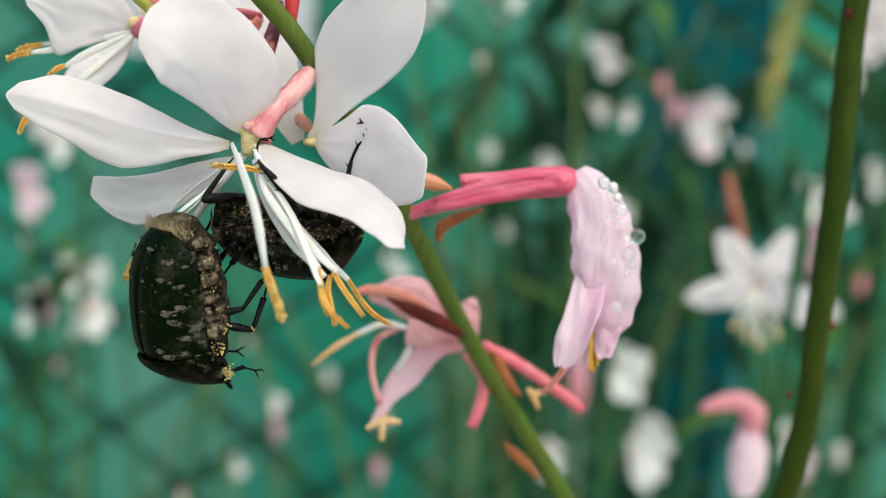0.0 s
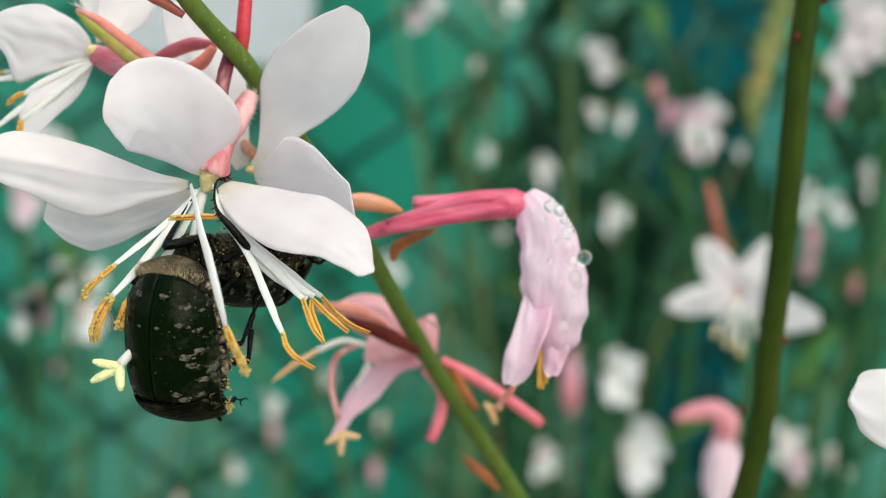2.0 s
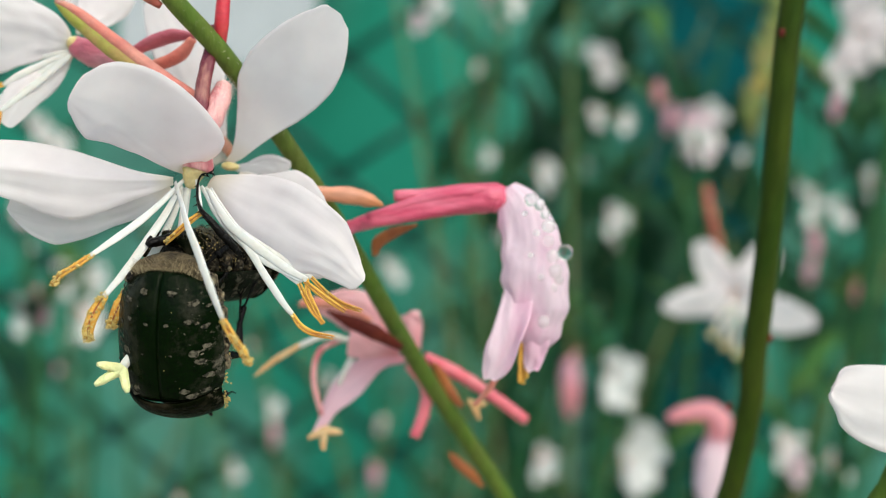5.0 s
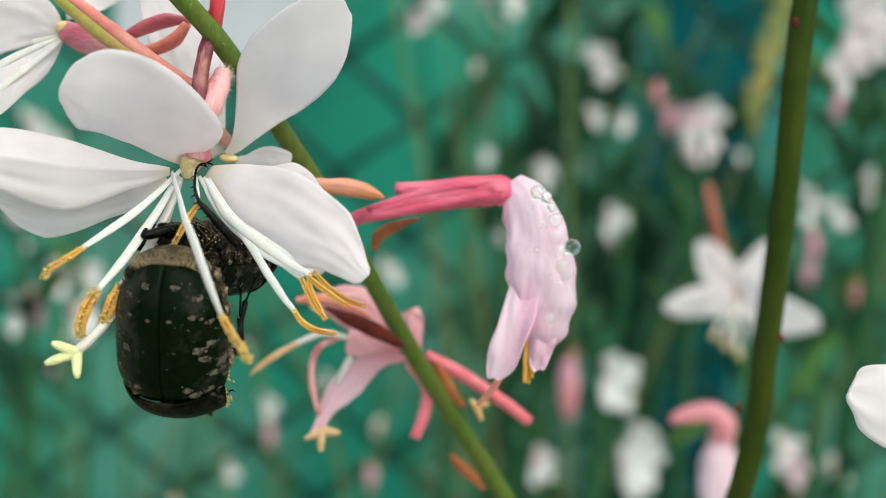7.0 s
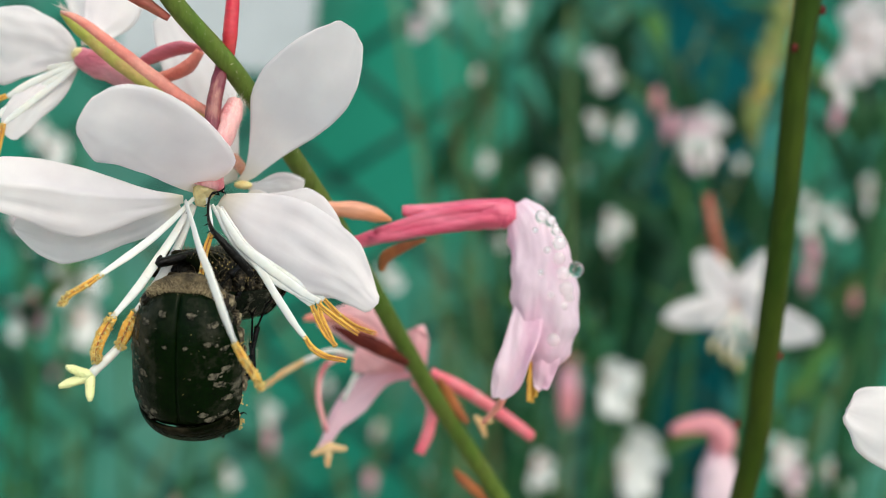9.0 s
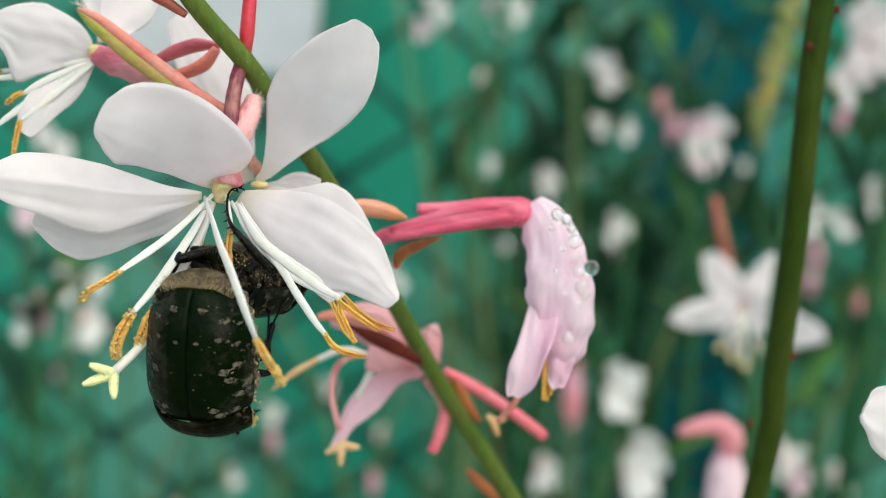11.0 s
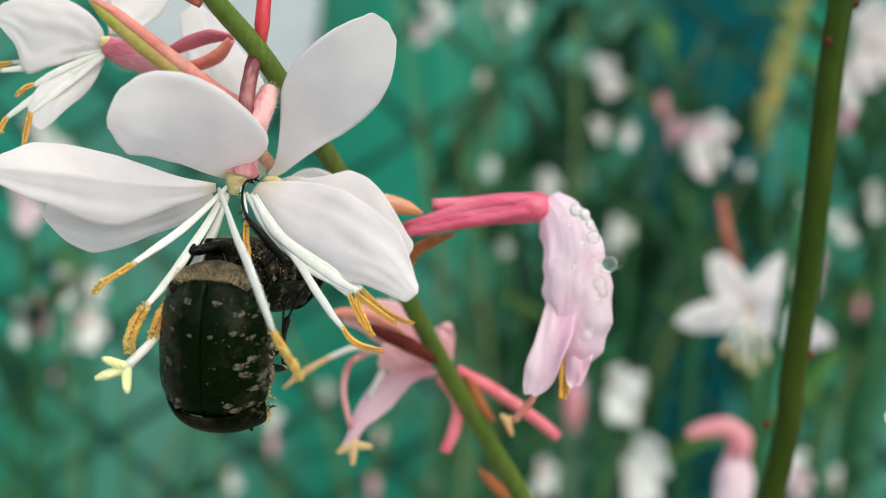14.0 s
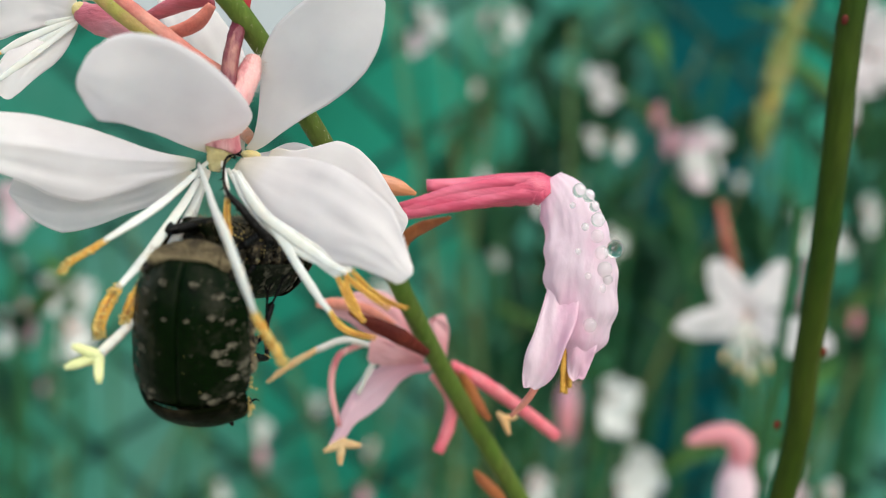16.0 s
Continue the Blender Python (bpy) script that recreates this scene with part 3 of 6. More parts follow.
def flower_main():
    ob = thing("gaura_flower", (-10.52, 69.06, -7.81), "open white gaura flower with long drooping stamens", "flower", "gaura flowers")
    upper = part("petal", petal([(-10.67, 69.2, -8.08), (-12.2, 66.4, -6.44), (-14.1, 64.3, -5.08), (-16.42, 63.4, -4.43)], (0.0, 0.45, 0.87, 1.29, 1.71, 2.09, 2.23, 2.07, 1.59, 0.97, 0.53), (0.05, 2.48, 3.45, 3.83, 3.88, 3.8, 3.51, 2.94, 2.29, 1.58, 1.03), (0.14, 0.97, 0.23), cup=0.12, ripple=0.3, seed=1), WHITE, ob)
    SIDE.append(part("petal", petal([(-11.66, 69.20, -8.66), (-13.74, 67.60, -8.74), (-16.33, 66.40, -8.69), (-19.27, 65.60, -8.41), (-23.43, 64.90, -8.30)], (0.29, 0.53, 0.76, 1.12, 1.77, 2.35, 2.25, 1.72, 1.33, 0.79, 0.33), (0.19, 0.33, 0.49, 0.81, 1.22, 1.57, 1.67, 1.78, 1.68, 0.97, 0.36), cup=0.06, crease=1.5, crease_at=-0.12, ripple=0.4, seed=2, facing=(-0.3, 1, -0.1)), WHITE, ob))
    LOWER.append(part("petal", petal([(-11.99, 70.10, -9.30), (-14.02, 69.30, -10.40), (-16.73, 68.40, -11.27), (-19.23, 68.00, -11.46), (-21.18, 67.70, -11.07)], (0.1, 0.32, 0.57, 0.86, 0.91, 1.28, 1.57, 1.15, 0.66, 0.33, 0.07), (0.09, 0.39, 0.73, 1.04, 1.27, 1.4, 1.43, 1.4, 1.33, 1.22, 1.14), cup=-0.08, ripple=0.35, seed=3, facing=(-0.25, 1, -0.1)), WHITE, ob))
    broad = part("petal", petal([(-9.30, 68.50, -8.48), (-6.36, 66.20, -9.55), (-3.15, 63.90, -10.34), (-0.79, 62.60, -11.30), (0.74, 61.90, -12.33)], (0.47, 1.04, 1.69, 2.29, 2.47, 2.22, 1.9, 1.15, 0.64, 0.39, 0.18), (0.52, 1.18, 1.62, 2.13, 2.34, 2.26, 1.54, 1.27, 1.05, 0.87, 0.62), cup=0.22, ripple=0.4, seed=4, lip=0.12), WHITE, ob)
    neck = part("calyx", tube([(-9.37, 71.73, -2.95), (-9.49, 70.51, -4.15), (-9.85, 69.51, -5.82), (-10.22, 68.95, -7.88)], [0.5, 0.72, 0.52, 0.95], seg=14, knobs=0.25, rate=1.1), PALEPINK, ob, "hairy pale pink calyx tube")
    part("ovary", tube([(-10.34, 72.65, 0.62), (-10.33, 71.65, -1.07), (-10.38, 70.52, -2.89), (-10.29, 69.83, -4.51), (-9.94, 69.37, -6.02)], [0.26, 0.46, 0.46, 0.34], seg=12, flat=0.85, knobs=0.1), MAROON, ob, "maroon ovary on its stalk")
    part("receptacle", tube([(-10.35, 69.19, -7.55), (-10.4, 69.0, -8.0), (-10.45, 68.9, -8.5), (-10.5, 68.85, -9.0)], [0.9, 0.8, 0.5, 0.25], seg=14, knobs=0.35, rate=2.2), BASE, ob, "pale yellow flower base")
    rnd = random.Random(5)
    line = spline([(-9.37, 71.73, -2.95), (-9.49, 70.51, -4.15), (-9.85, 69.51, -5.82)], 12)
    part("hair", hairs([(c, (rnd.uniform(-0.3, 1), rnd.uniform(-1, 0.4), rnd.uniform(-0.8, 0.5))) for c in line[:18] for _ in range(70)], 0.85, r=0.03, seed=4), DOWN, neck, "short pale hairs")
    NECK.append(neck)
    # stamens to one side
    LEFT.append(stamen(ob, [(-10.86, 68.64, -8.47), (-12.51, 65.22, -10.60), (-14.43, 62.39, -12.25)], [(-14.40, 62.39, -12.25), (-15.09, 61.89, -12.78), (-15.75, 61.60, -13.24), (-16.27, 61.50, -13.86)], crumbs=110))
    LEFT.append(stamen(ob, [(-11.03, 68.58, -8.81), (-12.04, 65.50, -11.70), (-13.76, 62.90, -14.62)], [(-13.79, 62.90, -14.68), (-14.15, 62.60, -15.45), (-14.36, 62.30, -16.23), (-14.35, 62.10, -16.98)], 0.24, 0.36, 460))
    LEFT.append(stamen(ob, [(-10.86, 68.75, -8.98), (-11.70, 66.18, -12.30), (-12.77, 63.90, -14.45)], [(-12.80, 63.90, -14.51), (-13.03, 63.60, -15.16), (-13.24, 63.40, -15.82), (-13.46, 63.30, -16.44)], 0.23, 0.36, 380))
    # one before the beetle, three under the broad petal
    FRONT.append(stamen(ob, [(-11.27, 68.11, -8.60), (-9.07, 62.27, -10.13), (-7.24, 58.79, -12.04), (-6.11, 58.03, -14.13)], [(-6.11, 58.03, -14.13), (-5.55, 57.89, -14.93), (-5.06, 57.97, -15.64), (-4.56, 58.04, -16.42)], 0.22, 0.24, 220))
    RIGHT.append(stamen(ob, [(-9.63, 68.20, -8.67), (-8.41, 67.00, -10.02), (-6.07, 65.20, -11.70), (-4.20, 63.60, -13.65), (-3.04, 62.90, -14.73)], [(-3.10, 62.90, -14.67), (-2.62, 62.80, -15.24), (-1.87, 62.70, -15.59), (-0.70, 62.60, -15.71)], 0.2, 0.19, 5))
    RIGHT.append(stamen(ob, [(-9.35, 68.10, -8.70), (-7.54, 66.30, -10.49), (-5.05, 64.80, -11.85), (-2.92, 63.50, -13.00)], [(-2.92, 63.50, -13.00), (-2.47, 63.30, -13.75), (-1.96, 63.10, -14.49), (-1.34, 62.90, -15.02)], 0.22, 0.18, 5))
    RIGHT.append(stamen(ob, [(-9.17, 67.90, -8.79), (-7.25, 66.10, -10.59), (-4.70, 64.60, -11.91), (-2.48, 63.30, -12.73)], [(-2.61, 63.40, -12.83), (-1.80, 63.20, -13.35), (-1.00, 63.00, -13.80), (-0.18, 62.80, -14.22)], 0.24, 0.18, 5))
    RIGHT.append(stamen(ob, [(-9.36, 67.90, -8.94), (-7.68, 66.40, -10.68), (-5.37, 64.90, -11.97), (-2.73, 63.40, -12.84)], [(-2.50, 63.50, -12.71), (-2.36, 63.30, -13.48), (-1.84, 63.10, -14.35), (-1.40, 62.90, -15.09)], 0.2, 0.17, 5))
    RIGHT.append(stamen(ob, [(-9.06, 68.00, -8.73), (-6.90, 66.00, -10.68), (-4.40, 64.70, -11.84), (-2.26, 63.50, -12.62)], [(-2.26, 63.50, -12.62), (-1.32, 63.40, -13.41), (-0.39, 63.30, -13.94), (0.72, 63.20, -14.20)], 0.22, 0.17, 5))
    CROSS.append(stamen(ob, [(-10.01, 68.10, -8.35), (-9.46, 66.50, -9.20), (-9.07, 65.30, -9.89)], [(-9.07, 65.30, -9.89), (-9.90, 65.00, -10.07), (-10.83, 64.90, -10.35), (-11.72, 64.90, -10.62)], 0.16, 0.2, 60))
    sty = part("style", tube([(-10.94, 68.85, -9.00), (-11.60, 66.58, -12.72), (-12.99, 63.74, -16.17), (-14.20, 61.93, -17.80)], [0.26, 0.26, 0.25, 0.28], seg=8), FILAMENT, ob, "white style")
    bm = bmesh.new()
    for tip in ((-15.32, 61.11, -17.30), (-15.65, 61.11, -18.46), (-13.94, 61.20, -19.09), (-15.12, 63.20, -18.11)):
        tube([(-14.25, 61.92, -17.90), tuple((Vector(tip) + Vector((-14.25, 61.92, -17.90))) / 2), tip], [0.3, 0.3, 0.27, 0.25, 0.12], bm, seg=8)
    part("stigma", bm, STIGMA, sty, "pale yellow four-armed stigma")
    LEFT.append(sty)
    return ob, upper, broad


FLOWER, UPPER_PETAL, BROAD_PETAL = flower_main()


def flower_behind():
    ob = thing("gaura_flower", (-9.20, 72.75, -8.21), "white gaura flower half hidden behind another", "flower", "gaura flowers")
    part("petal", petal([(-9.10, 72.60, -8.26), (-6.84, 71.70, -4.43), (-4.70, 70.60, -1.39), (-2.50, 70.50, 1.61)], (0.29, 0.25, 0.63, 1.41, 2.41, 2.73, 2.53, 2.18, 1.71, 1.26, 1.0), (0.16, 0.57, 0.93, 1.49, 2.15, 2.53, 2.63, 2.32, 1.72, 1.11, 0.34), cup=-0.08, ripple=0.25, seed=11), WHITE, ob)
    part("petal", petal([(-10.1, 74.6, -8.6), (-12.35, 76.30, -4.36), (-14.04, 77.50, -1.32), (-15.88, 78.60, 1.69)], (0.5, 0.75, 1.0, 1.27, 1.53, 1.68, 1.64, 1.49, 1.3, 1.05, 0.85), (0.4, 0.8, 1.25, 1.82, 2.35, 2.13, 1.76, 1.45, 1.15, 0.8, 0.5), cup=0.1, seed=12), WHITE, ob)
    TILTED.append(part("petal", petal([(-8.47, 72.80, -8.76), (-5.85, 72.10, -9.67), (-3.08, 71.40, -10.73), (-0.34, 70.60, -11.75)], (0.64, 0.93, 1.06, 1.7, 2.62, 2.67, 2.22, 1.56, 0.95, 0.54, 0.32), (0.34, 0.88, 1.37, 1.96, 2.5, 2.81, 2.93, 2.82, 2.55, 2.18, 1.87), cup=0.1, seed=13), WHITE, ob))
    part("petal", petal([(-8.84, 73.20, -8.59), (-7.76, 73.70, -8.34), (-6.55, 73.90, -8.11), (-5.34, 73.90, -8.14)], (0.16, 0.17, 0.17, 0.18, 0.37, 0.51, 0.52, 0.43, 0.34, 0.24, 0.17), (0.19, 0.32, 0.45, 0.57, 0.67, 0.76, 0.76, 0.7, 0.58, 0.44, 0.33), cup=0.1, seed=14, ripple=0.15), WHITE, ob)
    part("calyx", tube([(-11.47, 77.70, -6.32), (-10.59, 76.20, -6.93), (-9.75, 74.70, -7.44), (-9.02, 73.10, -7.79)], [0.34, 0.4, 0.4, 0.3], seg=12, knobs=0.1), AMBER, ob, "orange-pink calyx tube")
    part("receptacle", ball((-9.0, 72.6, -8.45), 0.4, squash=(1.5, 1, 0.7)), BASE, ob, "pale yellow flower base")
    return ob


FLOWER_B = flower_behind()


def flower_side():
    ob = thing("gaura_flower", (-20.55, 76.47, -1.17), "white gaura flower seen from the side with a pink calyx", "flower", "gaura flowers")
    part("petal", petal([(-20.75, 76.50, -1.24), (-22.40, 75.60, -0.77), (-24.55, 74.60, -0.50), (-26.83, 74.10, 0.06)], (0.51, 0.67, 0.91, 1.32, 1.79, 2.2, 2.89, 1.4, 0.87, 0.56, 0.25), (0.12, 0.79, 1.2, 1.62, 2.0, 2.35, 2.23, 1.94, 1.46, 0.96, 0.68), cup=0.1, ripple=0.45, seed=21), WHITE, ob)
    part("petal", petal([(-20.73, 76.40, -1.77), (-21.79, 75.10, -3.02), (-22.72, 73.80, -4.53), (-23.63, 73.00, -6.52)], (0.12, 0.35, 0.59, 0.89, 1.07, 1.05, 0.89, 0.74, 0.58, 0.39, 0.24), (0.2, 0.37, 0.52, 0.73, 0.95, 1.15, 1.35, 1.35, 1.18, 0.82, 0.53), cup=0.2, ripple=0.3, seed=22), WHITE, ob)
    part("petal", sheet([(-20.30, 77.61, -0.42), (-19.98, 78.86, 0.94), (-19.29, 79.71, 2.86), (-18.54, 80.69, 5.56)], 1.8, (0.9, 0.1, -0.44), 0.12, 0.2, 0.6, 2.4, 0.4, 23), WHITE, ob)
    part("petal", sheet([(-20.48, 77.61, -0.44), (-20.91, 80.00, 1.62), (-21.83, 81.46, 4.22), (-23.19, 82.99, 7.22)], 2.0, (0.95, 0.1, 0.1), 0.12, 0.2, 0.6, 2.4, 0.4, 24), WHITE, ob)
    part("calyx", tube([(-20.54, 76.46, -1.24), (-19.20, 75.90, -1.55), (-17.59, 75.35, -1.83), (-15.48, 74.24, -2.43), (-13.35, 73.59, -3.27), (-11.6, 73.3, -4.0)], [0.62, 0.95, 1.0, 0.6, 0.42, 0.36], seg=14, knobs=0.25), ROSY, ob, "swollen pink calyx")
    part("sepal", tube([(-16.83, 75.41, -1.51), (-14.95, 74.57, -0.53), (-13.47, 74.16, 0.01), (-12.21, 73.86, 0.05)], [0.3, 0.56, 0.58, 0.3], flat=0.5, flat_dir=(0, 0.6, 0.8)), ROSY, ob, "coral sepal")
    part("sepal", tube([(-16.53, 75.26, -2.37), (-14.47, 74.33, -1.89), (-13.08, 73.96, -1.17), (-12.27, 73.84, -0.09)], [0.3, 0.5, 0.52, 0.3], flat=0.5, flat_dir=(0, 0.6, 0.8)), CORAL, ob, "coral sepal")
    part("receptacle", ball((-20.56, 76.28, -1.10), 0.5), BASE, ob, "pale yellow flower base")
    stamen(ob, [(-20.56, 76.19, -1.60), (-22.70, 74.64, -2.90), (-24.27, 73.94, -4.00)], [(-24.28, 73.95, -3.93), (-24.62, 73.92, -4.10), (-24.95, 73.88, -4.34), (-25.27, 73.81, -4.72)])
    stamen(ob, [(-20.63, 76.41, -1.50), (-23.98, 75.18, -2.67), (-26.59, 74.56, -3.31)], [(-26.59, 74.56, -3.31), (-27.11, 74.53, -3.42), (-27.63, 74.50, -3.61), (-28.03, 74.45, -3.89)])
    stamen(ob, [(-20.48, 75.97, -1.73), (-22.44, 73.96, -3.91), (-24.15, 73.15, -5.60)], [(-24.15, 73.15, -5.60), (-24.19, 72.93, -6.29), (-24.27, 72.81, -6.99), (-24.33, 72.67, -7.79)])
    stamen(ob, [(-20.65, 75.94, -1.85), (-23.47, 73.91, -4.18), (-25.58, 73.07, -6.07)], [(-25.58, 73.07, -6.07), (-25.96, 72.81, -6.96), (-26.33, 72.71, -7.52), (-26.58, 72.59, -8.23)])
    stamen(ob, [(-20.76, 76.83, -1.40), (-23.65, 76.26, -2.30), (-26.32, 75.66, -2.81)], [(-26.32, 75.66, -2.81), (-27.02, 75.62, -3.01), (-27.37, 75.60, -3.12), (-27.79, 75.57, -3.29)])


flower_side()

bud = thing("gaura_bud", (-11.6, 72.40, -3.85), "long hairy bud, green below and coral red above", "bud", "gaura buds")
part("body", tube([(-21.03, 73.87, 1.42), (-19.82, 73.55, 0.69), (-17.08, 72.74, -1.06), (-13.54, 72.10, -3.06), (-11.1, 72.6, -4.1)], [0.08, 0.44, 0.56, 0.46, 0.3], seg=14, knobs=0.05), LIME, bud)
part("sepal", tube([(-21.00, 73.78, 1.55), (-19.62, 73.42, 1.05), (-16.8, 72.62, -0.6), (-13.35, 71.96, -2.69), (-11.15, 72.4, -3.8)], [0.1, 0.3, 0.42, 0.44, 0.27], seg=12, knobs=0.12), CORAL, bud, "coral upper sepal")
_rnd = random.Random(8)
part("hair", hairs([(c + Vector((0, 0, 0.4)), (_rnd.uniform(-0.6, 0.2), _rnd.uniform(-1, 0.5), _rnd.uniform(0, 1))) for c in spline([(-21.03, 73.87, 1.42), (-19.82, 73.55, 0.69), (-17.08, 72.74, -1.06), (-13.54, 72.10, -3.06)], 14) for _ in range(5)], 0.7, seed=9), DOWN, bud, "short pale hairs")


# ---- withered flowers on the same wand ----
def drop(parent, c, r):
    ob = part("droplet", ball(c, r, squash=(1, 0.9, 1.05), seg=16), WATER if r > 0.5 else DEW, parent, "clear water droplet")
    ob.visible_shadow = False
    return ob


def flower_hook():
    ob = thing("withered_flower", (-2.74, 79.13, -12.50), "withered pink gaura flower hanging wet with droplets", "flower", "withered flowers")
    part("calyx", tube([(-2.90, 79.13, -12.48), (-0.48, 78.61, -11.44), (2.85, 78.23, -10.3), (5.79, 77.99, -9.5), (7.50, 77.88, -9.15), (8.2, 77.77, -9.6)], [0.4, 0.56, 0.74, 0.92, 1.06, 0.8], seg=20, knobs=0.16), PINK, ob, "rose pink calyx tube")
    part("sepal", tube([(-0.87, 78.44, -11.25), (2.81, 78.01, -9.71), (5.74, 77.56, -8.85), (7.51, 77.51, -8.54)], [0.3, 0.42, 0.46, 0.4], seg=10, knobs=0.1), PINK, ob, "rose pink sepal")
    part("sepal", tube([(-1.20, 78.34, -11.81), (3.26, 77.67, -10.46), (6.18, 77.34, -9.54), (7.95, 77.28, -9.30)], [0.3, 0.38, 0.44, 0.4], seg=10, knobs=0.1), PINK, ob, "rose pink sepal")
    part("sepal", tube([(0.80, 79.11, -9.73), (3.15, 78.97, -9.42), (5.40, 78.65, -8.95), (7.06, 78.31, -8.60)], [0.4, 0.45, 0.5, 0.4], flat=0.7), PINK, ob, "rose pink sepal")
    part("withered_petals", tube([(8.28, 78.02, -8.53), (9.46, 77.57, -10.00), (10.27, 77.13, -11.95), (10.73, 76.76, -14.13), (11.18, 76.51, -16.14), (11.16, 76.31, -17.91), (10.92, 76.17, -19.29)],
                                 [0.85, 1.6, 2.05, 2.2, 2.1, 1.5, 0.5], seg=72, n=14, flat=0.62, knobs=0.2, rate=0.6, pleats=0.07), CRUMPLED, ob, "crumpled pale pink petals")
    part("petal", sheet([(9.81, 76.55, -14.16), (9.51, 75.28, -16.77), (8.89, 74.70, -18.96), (8.22, 74.67, -20.89)], 1.12, (0.9, -0.2, 0.35), 0.15, 0.9, 0.4, 3.2, 0.4, 31), CRUMPLED, ob)
    part("petal", sheet([(11.60, 76.03, -16.57), (11.33, 75.71, -17.86), (11.13, 75.51, -18.98), (11.04, 75.49, -20.26)], 0.85, (0.95, -0.1, 0.25), -0.2, 0.9, 0.4, 2.2, 0.4, 32), CRUMPLED, ob)
    for k, (a, b) in enumerate((((10.23, 76.21, -18.47), (10.33, 75.73, -21.25)), ((10.54, 76.31, -18.47), (10.76, 75.88, -20.94)), ((10.35, 76.47, -18.73), (10.60, 76.10, -21.41)))):
        mid = tuple((Vector(a) + Vector(b)) / 2)
        part("anther", tube([a, mid, b], [0.16, 0.2, 0.14], knobs=0.3), ANTHER, ob, "golden anther")
    part("style", tube([(9.50, 76.10, -19.09), (8.90, 76.02, -20.69), (8.28, 76.19, -22.05), (7.47, 76.78, -23.34)], [0.2, 0.22, 0.24, 0.14]), CORAL, ob, "coral style")
    for r, c in ((0.52, (12.55, 76.20, -12.14)), (0.43, (9.90, 75.30, -8.73)), (0.39, (10.48, 75.30, -8.98)), (0.32, (10.93, 75.60, -9.61)), (0.43, (11.24, 75.60, -10.39)),
                 (0.40, (11.31, 75.60, -11.39)), (0.43, (11.70, 75.60, -12.37)), (0.47, (11.99, 75.60, -13.36)), (0.32, (12.24, 75.60, -13.94)), (0.36, (11.86, 75.60, -14.54)),
                 (0.32, (11.58, 75.60, -15.40)), (0.43, (11.48, 75.30, -16.78)), (0.29, (12.10, 75.60, -16.11)), (0.22, (10.49, 75.30, -10.86)), (0.18, (10.24, 75.30, -12.37)),
                 (0.22, (11.02, 75.30, -13.80)), (0.18, (9.60, 75.30, -9.64))):
        drop(ob, c, r)


flower_hook()


